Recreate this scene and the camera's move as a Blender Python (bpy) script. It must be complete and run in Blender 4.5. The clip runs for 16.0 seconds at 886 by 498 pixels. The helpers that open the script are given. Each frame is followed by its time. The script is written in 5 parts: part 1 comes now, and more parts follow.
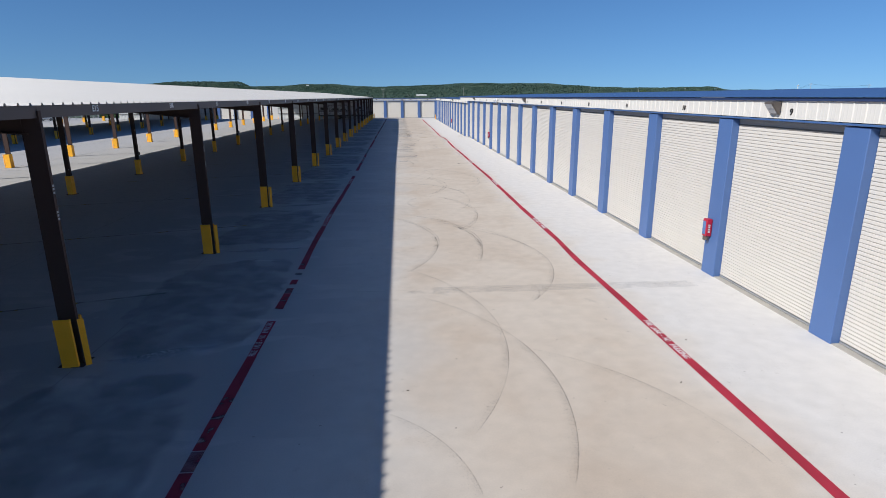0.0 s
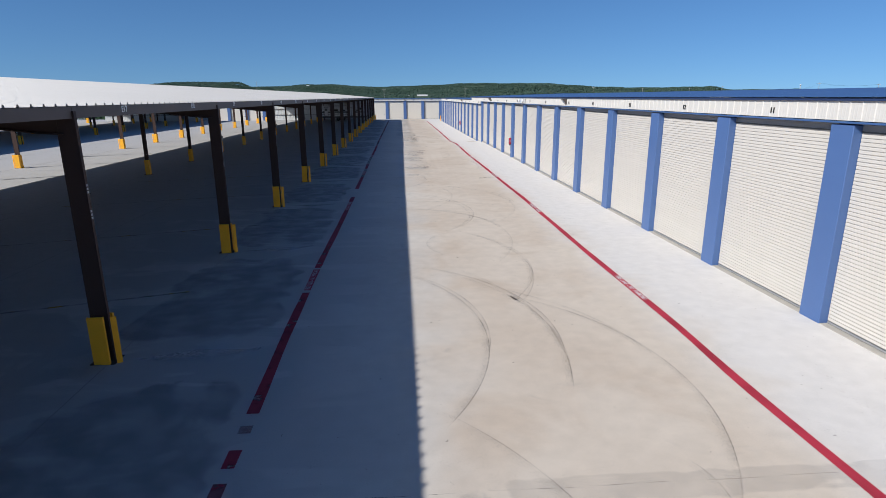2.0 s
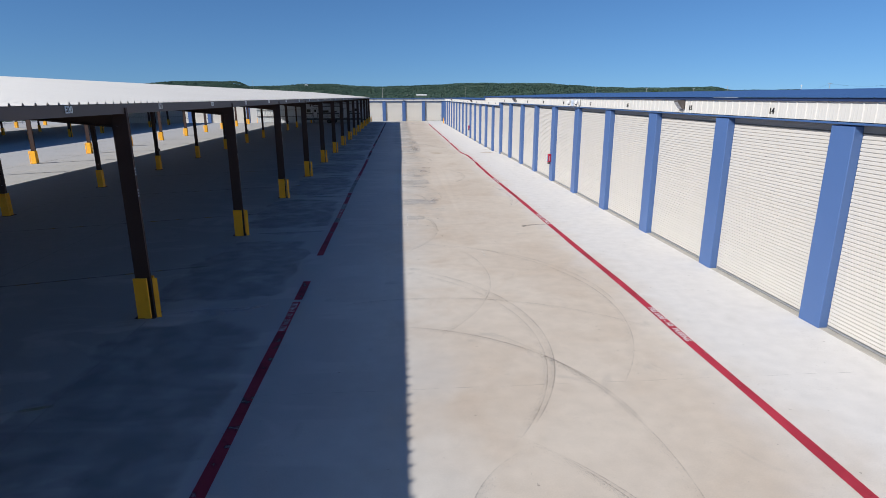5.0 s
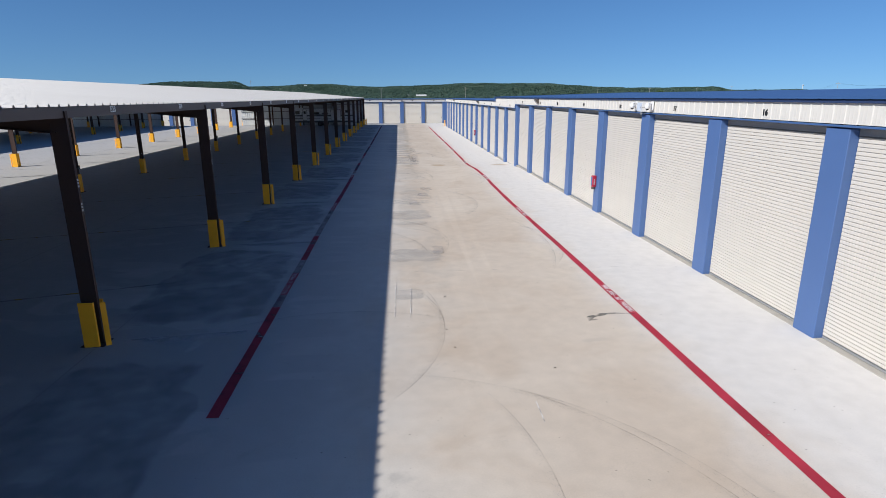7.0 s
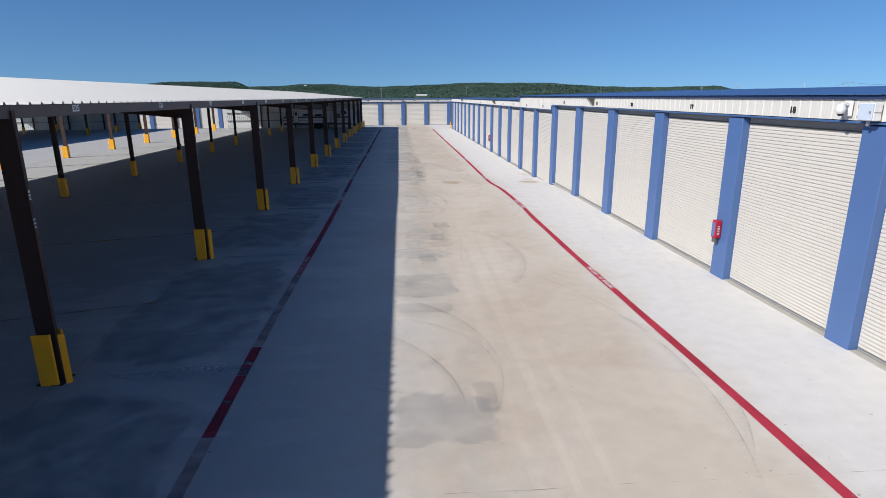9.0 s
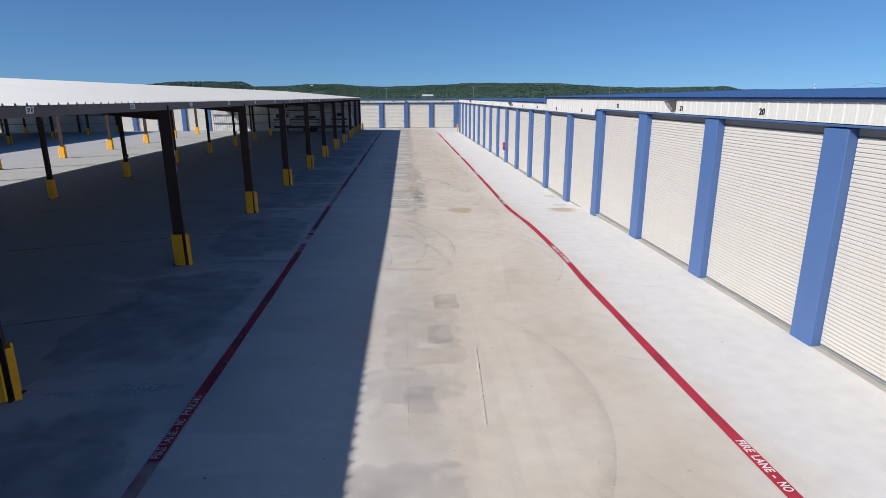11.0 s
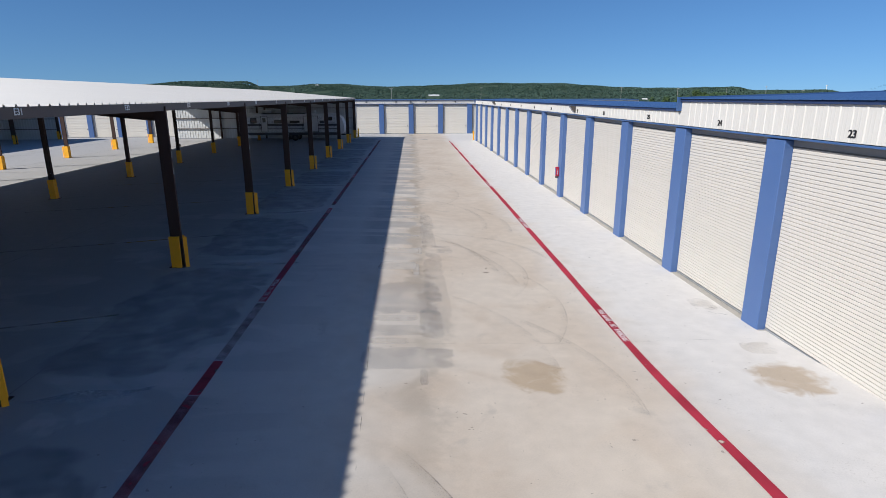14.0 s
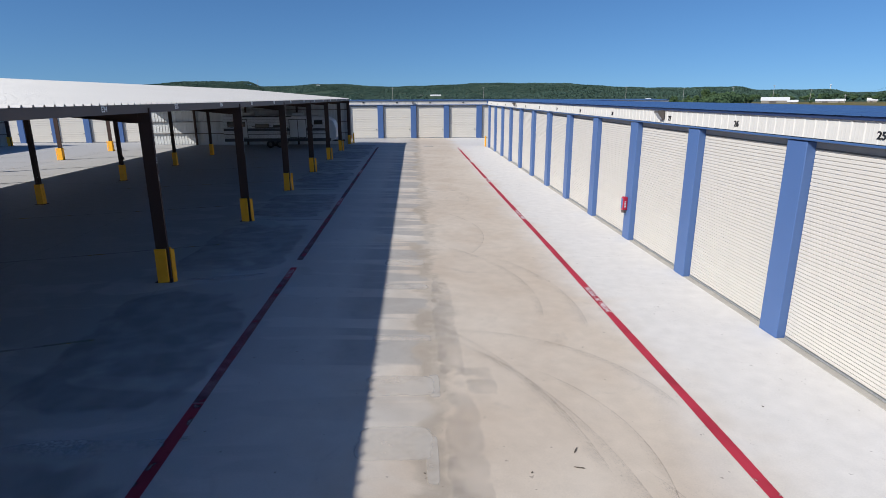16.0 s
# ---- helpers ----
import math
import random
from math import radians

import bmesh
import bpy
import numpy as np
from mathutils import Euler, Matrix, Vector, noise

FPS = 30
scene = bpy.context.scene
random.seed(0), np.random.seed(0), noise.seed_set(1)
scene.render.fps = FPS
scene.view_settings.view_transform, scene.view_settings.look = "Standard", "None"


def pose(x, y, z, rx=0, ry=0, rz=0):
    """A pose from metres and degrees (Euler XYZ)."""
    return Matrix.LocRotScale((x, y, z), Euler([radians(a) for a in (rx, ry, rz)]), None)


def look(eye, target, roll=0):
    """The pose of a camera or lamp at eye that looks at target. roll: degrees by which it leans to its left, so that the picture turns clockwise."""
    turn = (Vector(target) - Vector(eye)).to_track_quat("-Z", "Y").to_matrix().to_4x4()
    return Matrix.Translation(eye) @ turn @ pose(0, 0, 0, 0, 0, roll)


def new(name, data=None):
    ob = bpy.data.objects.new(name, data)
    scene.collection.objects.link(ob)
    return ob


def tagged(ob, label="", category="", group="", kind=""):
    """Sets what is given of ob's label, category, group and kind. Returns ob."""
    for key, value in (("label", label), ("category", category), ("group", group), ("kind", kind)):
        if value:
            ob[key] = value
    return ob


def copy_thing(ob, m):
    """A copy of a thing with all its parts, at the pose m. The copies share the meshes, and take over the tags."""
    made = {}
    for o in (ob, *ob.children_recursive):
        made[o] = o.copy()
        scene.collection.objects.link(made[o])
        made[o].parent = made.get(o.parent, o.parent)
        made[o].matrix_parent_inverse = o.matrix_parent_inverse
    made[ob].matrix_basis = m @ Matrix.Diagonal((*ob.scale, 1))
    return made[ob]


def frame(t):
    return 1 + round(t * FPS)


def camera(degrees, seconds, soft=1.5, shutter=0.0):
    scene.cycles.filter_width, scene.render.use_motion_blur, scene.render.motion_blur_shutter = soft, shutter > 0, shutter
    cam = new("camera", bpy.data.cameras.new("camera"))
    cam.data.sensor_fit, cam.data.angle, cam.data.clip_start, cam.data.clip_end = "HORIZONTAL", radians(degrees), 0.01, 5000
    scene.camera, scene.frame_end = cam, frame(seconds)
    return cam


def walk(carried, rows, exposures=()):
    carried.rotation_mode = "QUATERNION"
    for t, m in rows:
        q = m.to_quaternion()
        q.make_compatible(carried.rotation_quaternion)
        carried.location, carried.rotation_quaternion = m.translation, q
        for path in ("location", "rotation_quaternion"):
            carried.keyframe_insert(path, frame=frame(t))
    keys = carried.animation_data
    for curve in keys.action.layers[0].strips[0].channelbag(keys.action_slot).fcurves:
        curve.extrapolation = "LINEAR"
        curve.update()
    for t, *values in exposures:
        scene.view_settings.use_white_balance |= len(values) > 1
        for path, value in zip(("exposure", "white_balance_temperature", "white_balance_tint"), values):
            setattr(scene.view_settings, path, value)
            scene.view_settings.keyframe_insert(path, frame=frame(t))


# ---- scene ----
# ---------------------------------------------------------------- camera
cam = camera(76.36, 16.0, soft=0.5)
# seconds, eye x y z, yaw, pitch, roll
ROWS = [
    (0.0, 0.001, 0.001, 4.692, -4.328, -15.136, 0.148),
    (0.5, -0.123, 1.744, 4.704, -4.312, -15.135, 0.181),
    (1.0, -0.224, 3.623, 4.696, -4.281, -15.117, 0.152),
    (1.5, -0.340, 5.544, 4.702, -4.288, -15.120, 0.171),
    (2.0, -0.491, 7.539, 4.695, -4.271, -15.124, 0.217),
    (2.5, -0.622, 9.585, 4.689, -4.294, -15.144, 0.251),
    (3.0, -0.763, 11.686, 4.682, -4.308, -15.138, 0.246),
    (5.5, -0.184, 22.835, 4.698, -4.373, -15.144, 0.089),
    (6.0, -0.031, 25.081, 4.705, -4.380, -15.148, 0.107),
    (6.5, 0.065, 27.305, 4.717, -4.393, -15.140, 0.107),
    (7.0, 0.085, 29.541, 4.720, -4.390, -15.122, 0.155),
    (7.5, -0.003, 31.877, 4.707, -4.388, -15.128, 0.208),
    (8.0, -0.099, 34.219, 4.674, -4.362, -15.137, 0.226),
    (8.5, -0.113, 36.512, 4.636, -4.359, -15.125, 0.229),
    (9.0, -0.040, 38.791, 4.663, -4.368, -15.135, 0.252),
    (11.5, 0.775, 49.135, 4.710, -3.544, -15.111, 0.178),
    (12.0, 0.974, 51.517, 4.751, -3.373, -15.108, 0.172),
    (12.5, 1.064, 54.079, 4.769, -3.311, -15.122, 0.087),
    (13.0, 1.027, 56.829, 4.760, -3.243, -15.119, 0.116),
    (13.5, 0.920, 59.652, 4.766, -3.180, -15.134, 0.091),
    (14.0, 0.767, 62.419, 4.723, -3.162, -15.113, 0.081),
    (14.5, 0.615, 64.967, 4.721, -3.129, -15.110, 0.109),
    (15.0, 0.530, 67.276, 4.728, -3.088, -15.110, 0.060),
    (15.5, 0.578, 69.386, 4.759, -3.040, -15.143, 0.133),
    (16.0, 0.646, 71.383, 4.729, -3.015, -15.109, 0.137),
]
walk(cam, [(t, pose(x, y, z, 90 + pitch, roll, yaw)) for t, x, y, z, yaw, pitch, roll in ROWS],
     exposures=[(0.0, 0.11, 5600, 10), (16.0, 0.11, 5600, 10)])

# ---------------------------------------------------------------- light
SUN_TO = Vector((-1.22, -0.70, 1.0)).normalized()        # towards the sun
world = bpy.data.worlds.new("sky")
scene.world = world
world.use_nodes = True
wt = world.node_tree
sky = wt.nodes.new("ShaderNodeTexSky")
sky.sky_type = 'NISHITA'
sky.sun_disc = False
sky.sun_elevation = math.asin(SUN_TO.z)
sky.sun_rotation = math.atan2(SUN_TO.x, SUN_TO.y)
sky.altitude = 1200
sky.air_density = 1.0
sky.dust_density = 0.35
sky.ozone_density = 6.0
wt.nodes["Background"].inputs["Strength"].default_value = 0.0715
where = wt.nodes.new("ShaderNodeTexCoord")
lift = wt.nodes.new("ShaderNodeMapping")
lift.inputs["Scale"].default_value = (1, 1, 0.9)
lift.inputs["Location"].default_value = (0, 0, 0.06)
unit = wt.nodes.new("ShaderNodeVectorMath")
unit.operation = 'NORMALIZE'
wt.links.new(where.outputs["Generated"], lift.inputs["Vector"])
wt.links.new(lift.outputs["Vector"], unit.inputs[0])
wt.links.new(unit.outputs["Vector"], sky.inputs["Vector"])
tint = wt.nodes.new("ShaderNodeMix")
tint.data_type, tint.blend_type = 'RGBA', 'MULTIPLY'
tint.inputs[0].default_value = 1.0
tint.inputs[7].default_value = (0.90, 1.0, 1.035, 1)
wt.links.new(sky.outputs["Color"], tint.inputs[6])
wt.links.new(tint.outputs[2], wt.nodes["Background"].inputs["Color"])
sun_data = bpy.data.lights.new("sun", 'SUN')
sun_data.energy = 5.0
sun_data.angle = radians(0.53)
sun_data.color = (1.0, 0.885, 0.72)
sun = new("sun", sun_data)
sun.matrix_world = look(SUN_TO * 100, (0, 0, 0))


# ---------------------------------------------------------------- materials
def mat(name, color, rough=0.6, metal=0.0, vary=0.08, scale=3.0, fine=60.0, bump=0.02, stretch=(1, 1, 1), spec=0.5, rnd=0.0):
    """A painted, poured or grown surface: two scales of tone and a fine relief."""
    m = bpy.data.materials.new(name)
    m.use_nodes = True
    nt = m.node_tree
    b = nt.nodes["Principled BSDF"]
    co = nt.nodes.new("ShaderNodeTexCoord")
    mp = nt.nodes.new("ShaderNodeMapping")
    mp.inputs["Scale"].default_value = stretch
    nt.links.new(co.outputs["Object"], mp.inputs["Vector"])
    big, small = nt.nodes.new("ShaderNodeTexNoise"), nt.nodes.new("ShaderNodeTexNoise")
    for n, s, d in ((big, scale, 4), (small, fine, 3)):
        n.inputs["Scale"].default_value = s
        n.inputs["Detail"].default_value = d
        nt.links.new(mp.outputs["Vector"], n.inputs["Vector"])
    add = nt.nodes.new("ShaderNodeMath")
    add.operation = 'ADD'
    nt.links.new(big.outputs["Fac"], add.inputs[0])
    nt.links.new(small.outputs["Fac"], add.inputs[1])
    src = add.outputs[0]
    if rnd:
        oi = nt.nodes.new("ShaderNodeObjectInfo")
        mul = nt.nodes.new("ShaderNodeMath")
        mul.operation = 'MULTIPLY_ADD'
        mul.inputs[1].default_value = rnd
        nt.links.new(oi.outputs["Random"], mul.inputs[0])
        nt.links.new(src, mul.inputs[2])
        src = mul.outputs[0]
    rng = nt.nodes.new("ShaderNodeMapRange")
    rng.inputs["From Min"].default_value, rng.inputs["From Max"].default_value = 0.6, 1.4
    rng.inputs["To Min"].default_value, rng.inputs["To Max"].default_value = 1 - vary, 1 + vary
    nt.links.new(src, rng.inputs["Value"])
    hsv = nt.nodes.new("ShaderNodeHueSaturation")
    hsv.inputs["Color"].default_value = (*color, 1)
    nt.links.new(rng.outputs["Result"], hsv.inputs["Value"])
    nt.links.new(hsv.outputs["Color"], b.inputs["Base Color"])
    b.inputs["Roughness"].default_value = rough
    b.inputs["Metallic"].default_value = metal
    b.inputs["Specular IOR Level"].default_value = spec
    if bump:
        bp = nt.nodes.new("ShaderNodeBump")
        bp.inputs["Strength"].default_value = 0.4
        bp.inputs["Distance"].default_value = bump
        nt.links.new(small.outputs["Fac"], bp.inputs["Height"])
        nt.links.new(bp.outputs["Normal"], b.inputs["Normal"])
    return m


def node_kit(name):
    """A new material with shortcuts for its nodes."""
    m = bpy.data.materials.new(name)
    m.use_nodes = True
    nt = m.node_tree

    def put(socket, v):
        if isinstance(v, bpy.types.NodeSocket):
            nt.links.new(v, socket)
        else:
            socket.default_value = v

    def node(kind, out=0, **ins):
        n = nt.nodes.new(kind)
        for key, v in ins.items():
            put(n.inputs[key.replace("_", " ")], v)
        return n.outputs[out]

    def calc(op, a, b=0.0, c=0.0):
        n = nt.nodes.new("ShaderNodeMath")
        n.operation = op
        for i, v in enumerate((a, b, c)):
            put(n.inputs[i], v)
        return n.outputs[0]

    def step(v, lo, hi):
        n = nt.nodes.new("ShaderNodeMapRange")
        n.interpolation_type = 'SMOOTHSTEP'
        put(n.inputs["Value"], v)
        n.inputs["From Min"].default_value, n.inputs["From Max"].default_value = min(lo, hi), max(lo, hi)
        if lo > hi:
            n.inputs["To Min"].default_value, n.inputs["To Max"].default_value = 1.0, 0.0
        return n.outputs[0]

    def blend(fac, a, b, mode='MIX'):
        n = nt.nodes.new("ShaderNodeMix")
        n.data_type, n.blend_type = 'RGBA', mode
        put(n.inputs[0], fac)
        for i, v in ((6, a), (7, b)):
            put(n.inputs[i], (*v, 1) if isinstance(v, tuple) else v)
        return n.outputs[2]

    def grain(vec, scale, detail=4.0, stretch=None, warp=0.0):
        if stretch:
            n = nt.nodes.new("ShaderNodeMapping")
            n.inputs["Scale"].default_value = stretch
            put(n.inputs["Vector"], vec)
            vec = n.outputs[0]
        return node("ShaderNodeTexNoise", 0, Vector=vec, Scale=scale, Detail=detail, Distortion=warp)
    return m, nt, node, calc, step, blend, grain, put


def concrete():
    """Broom-finished paving: a paler apron along the doors, canopy shade put into a greyer, darker side, damp stains,
    dust and two sand patches.
    """
    m, nt, node, calc, step, blend, grain, put = node_kit("concrete_paving")
    b = nt.nodes["Principled BSDF"]
    p = node("ShaderNodeTexCoord", 3)
    sep = nt.nodes.new("ShaderNodeSeparateXYZ")
    put(sep.inputs[0], p)
    x, y = sep.outputs[0], sep.outputs[1]
    cloud, blot, mid, fine = grain(p, 0.16, 5), grain(p, 0.55, 6, warp=0.6), grain(p, 3.0, 5), grain(p, 45.0, 3)
    col = blend(step(cloud, 0.35, 0.68), (0.60, 0.53, 0.445), (0.545, 0.465, 0.378))
    col = blend(calc('MULTIPLY', step(blot, 0.46, 0.72), 0.65), col, (0.50, 0.41, 0.32))
    wob = calc('MULTIPLY_ADD', blot, 2.4, x)
    apron = step(wob, 5.4, 7.4)
    col = blend(calc('MULTIPLY', apron, 0.9), col, (0.665, 0.645, 0.62))
    # Greyer, then darker towards the canopies: their shade is put into the colour.
    col = blend(calc('MULTIPLY', step(wob, 2.6, 0.2), 0.75), col, blend(step(cloud, 0.35, 0.65), (0.575, 0.55, 0.51), (0.505, 0.485, 0.46)))
    shade_side = step(calc('MULTIPLY_ADD', blot, 1.5, x), 0.6, -3.7)
    col = blend(shade_side, col, blend(step(mid, 0.3, 0.7), (0.465, 0.455, 0.45), (0.40, 0.395, 0.39)))
    # damp, drained stains: short bars across the fall of the lane
    bars = grain(p, 1.0, 2.5, (0.10, 0.85, 0.2), 0.25)
    rag = calc('MULTIPLY_ADD', blot, 1.8, calc('MULTIPLY_ADD', mid, 0.7, x))
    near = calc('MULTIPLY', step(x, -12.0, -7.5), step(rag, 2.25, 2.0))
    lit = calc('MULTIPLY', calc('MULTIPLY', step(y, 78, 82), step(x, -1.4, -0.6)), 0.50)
    # On the shaded side the stains also carry part of the shade's darkness.
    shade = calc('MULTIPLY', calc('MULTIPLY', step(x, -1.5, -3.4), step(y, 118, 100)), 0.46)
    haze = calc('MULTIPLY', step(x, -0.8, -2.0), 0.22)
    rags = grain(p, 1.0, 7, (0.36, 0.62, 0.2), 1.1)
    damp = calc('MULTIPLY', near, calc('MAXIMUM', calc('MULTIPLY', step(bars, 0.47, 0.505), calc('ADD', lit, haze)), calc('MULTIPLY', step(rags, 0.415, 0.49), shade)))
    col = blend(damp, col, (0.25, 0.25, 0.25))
    # grey pools and a darker drain line along the low side of the lane
    low = calc('MULTIPLY', step(rag, 0.9, 1.6), step(rag, 2.9, 2.2))
    pool = calc('MULTIPLY', calc('MULTIPLY', step(grain(p, 0.42, 4, (1, 0.8, 1), 0.5), 0.47, 0.56), low), step(y, 38, 46))
    col = blend(calc('MULTIPLY', pool, 0.2), col, (0.30, 0.285, 0.265))
    drain = calc('MULTIPLY', calc('MULTIPLY', step(rag, 1.9, 2.25), step(rag, 2.75, 2.35)), step(y, 62, 78))
    col = blend(calc('MULTIPLY', drain, calc('MULTIPLY_ADD', step(blot, 0.35, 0.6), 0.45, 0.2)), col, (0.33, 0.285, 0.23))
    # oily smudges
    smudge = grain(p, 0.9, 6, (1, 1, 1), 1.2)
    col = blend(calc('MULTIPLY', step(smudge, 0.64, 0.76), calc('MULTIPLY_ADD', apron, -0.2, 0.26)), col, (0.27, 0.255, 0.24))
    for sx, sy, rx, ry in ((2.98, 71.7, 0.62, 0.75), (7.5, 71.3, 0.66, 0.80)):
        dx = calc('DIVIDE', calc('SUBTRACT', x, sx), rx)
        dy = calc('DIVIDE', calc('SUBTRACT', y, sy), ry)
        d = calc('ADD', calc('MULTIPLY', dx, dx), calc('MULTIPLY', dy, dy))
        d = calc('MULTIPLY_ADD', grain(p, 2.2, 6, warp=0.8), 2.2, d)
        col = blend(calc('MULTIPLY', step(d, 2.15, 1.45), 0.7), col, (0.40, 0.30, 0.19))
    # pits and scuffs where the finish is worn
    scuff = calc('MULTIPLY', step(grain(p, 20.0, 5, warp=1.6), 0.58, 0.70), step(grain(p, 1.1, 5), 0.48, 0.66))
    col = blend(calc('MULTIPLY', scuff, 0.30), col, (0.36, 0.325, 0.29))
    specks = calc('MULTIPLY', step(grain(p, 9.0, 2), 0.735, 0.76), 0.5)
    col = blend(specks, col, (0.16, 0.14, 0.12))
    tone = calc('ADD', calc('MULTIPLY_ADD', mid, 0.24, 0.79), calc('MULTIPLY_ADD', fine, 0.16, 0.01))
    col = blend(1.0, col, node("ShaderNodeCombineColor", 0, Red=tone, Green=tone, Blue=tone), 'MULTIPLY')
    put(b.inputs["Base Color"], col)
    put(b.inputs["Roughness"], calc('MULTIPLY_ADD', damp, -0.2, 0.85))
    b.inputs["Specular IOR Level"].default_value = 0.25
    broom = grain(p, 30.0, 2, (0.2, 6, 1))
    bump = nt.nodes.new("ShaderNodeBump")
    bump.inputs["Strength"].default_value, bump.inputs["Distance"].default_value = 0.22, 0.004
    put(bump.inputs["Height"], calc('ADD', fine, broom))
    put(b.inputs["Normal"], bump.outputs[0])
    return m


def leaves(name, dark, light):
    """Foliage of far woods, each clump of its own tone."""
    m, nt, node, calc, step, blend, grain, put = node_kit(name)
    b = nt.nodes["Principled BSDF"]
    p = node("ShaderNodeTexCoord", 3)
    isle = nt.nodes.new("ShaderNodeNewGeometry").outputs["Random Per Island"]
    col = blend(isle, dark, light)
    col = blend(calc('MULTIPLY', step(grain(p, 0.007, 5), 0.42, 0.62), 0.6), col, (0.036, 0.066, 0.044))
    put(b.inputs["Base Color"], col)
    b.inputs["Roughness"].default_value = 0.9
    b.inputs["Specular IOR Level"].default_value = 0.1
    return m


def land_cover():
    """Dry field on one side, brushy green land elsewhere."""
    m, nt, node, calc, step, blend, grain, put = node_kit("land_cover")
    b = nt.nodes["Principled BSDF"]
    p = node("ShaderNodeTexCoord", 3)
    sep = nt.nodes.new("ShaderNodeSeparateXYZ")
    put(sep.inputs[0], p)
    x, y = sep.outputs[0], sep.outputs[1]
    g = grain(p, 0.02, 6)
    side = calc('SUBTRACT', x, calc('MULTIPLY', calc('SUBTRACT', y, 20.0), 0.52))
    dist = calc('SQRT', calc('ADD', calc('MULTIPLY', x, x), calc('MULTIPLY', y, y)))
    field = calc('MULTIPLY', step(side, -12, 12), step(calc('MULTIPLY_ADD', g, 120.0, dist), 840, 760))
    dry = blend(step(grain(p, 0.06, 6, (1, 4, 1)), 0.35, 0.65), (0.21, 0.165, 0.075), (0.12, 0.12, 0.045))
    green = blend(step(g, 0.35, 0.65), (0.050, 0.080, 0.052), (0.066, 0.096, 0.062))
    put(b.inputs["Base Color"], blend(field, green, dry))
    b.inputs["Roughness"].default_value = 0.95
    b.inputs["Specular IOR Level"].default_value = 0.1
    return m


def worn_paint(name, color, lo, hi, scale=5.0):
    """Thin paint worn through to what lies under it."""
    m, nt, node, calc, step, blend, grain, put = node_kit(name)
    b = nt.nodes["Principled BSDF"]
    p = node("ShaderNodeTexCoord", 3)
    b.inputs["Roughness"].default_value = 0.75
    b.inputs["Specular IOR Level"].default_value = 0.2
    g = grain(p, scale, 6, warp=0.4)
    put(b.inputs["Base Color"], blend(step(grain(p, 1.1, 4), 0.35, 0.7), color, tuple(v * 0.72 for v in color)))
    put(b.inputs["Alpha"], step(g, lo, hi))
    return m


def mark_paint(name, color, line, smear):
    """Rubber laid by a turning tyre: a dark rim along one edge, a thin smear across, both broken and running out at the ends."""
    m, nt, node, calc, step, blend, grain, put = node_kit(name)
    b = nt.nodes["Principled BSDF"]
    p = node("ShaderNodeTexCoord", 3)
    sep = nt.nodes.new("ShaderNodeSeparateXYZ")
    put(sep.inputs[0], node("ShaderNodeTexCoord", 2))
    u, v = sep.outputs[0], sep.outputs[1]
    rim = calc('MULTIPLY', step(u, 0.80, 0.90), step(u, 0.98, 0.92))
    wash = calc('MULTIPLY', step(u, 0.0, 0.85), step(u, 0.97, 0.90))
    ends = calc('MULTIPLY', step(v, 0.0, 0.25), step(v, 1.0, 0.93))
    rough = calc('MULTIPLY_ADD', step(grain(p, 16.0, 4), 0.35, 0.65), 0.6, 0.4)
    long = calc('MULTIPLY_ADD', step(grain(p, 0.9, 3), 0.35, 0.6), 0.7, 0.3)
    dens = calc('ADD', calc('MULTIPLY', rim, line), calc('MULTIPLY', wash, smear))
    put(b.inputs["Alpha"], calc('MULTIPLY', calc('MULTIPLY', dens, ends), calc('MULTIPLY', rough, long)))
    b.inputs["Base Color"].default_value = (*color, 1)
    b.inputs["Roughness"].default_value = 0.85
    b.inputs["Specular IOR Level"].default_value = 0.2
    return m


def stain_paint(name, color, strength, rag=0.9, scale=2.0):
    """A dried stain: flat tone with a ragged, nearly straight-sided outline."""
    m, nt, node, calc, step, blend, grain, put = node_kit(name)
    b = nt.nodes["Principled BSDF"]
    p = node("ShaderNodeTexCoord", 3)
    sep = nt.nodes.new("ShaderNodeSeparateXYZ")
    put(sep.inputs[0], node("ShaderNodeTexCoord", 2))
    u, v = sep.outputs[0], sep.outputs[1]
    d = calc('ADD', calc('POWER', calc('ABSOLUTE', u), 6.0), calc('POWER', calc('ABSOLUTE', v), 6.0))
    d = calc('ADD', d, calc('MULTIPLY', calc('SUBTRACT', grain(p, scale, 5, warp=0.6), 0.5), rag * 4))
    tone = calc('MULTIPLY_ADD', step(grain(p, 1.6, 4), 0.3, 0.65), 0.6, 0.4)
    edge = calc('MULTIPLY', step(u, 1.45, 1.2), calc('MULTIPLY', step(u, -1.45, -1.2), calc('MULTIPLY', step(v, 1.45, 1.2), step(v, -1.45, -1.2))))
    put(b.inputs["Alpha"], calc('MULTIPLY', calc('MULTIPLY', step(d, 1.1, 0.45), edge), calc('MULTIPLY', tone, strength)))
    b.inputs["Base Color"].default_value = (*color, 1)
    b.inputs["Roughness"].default_value = 0.8
    b.inputs["Specular IOR Level"].default_value = 0.25
    return m


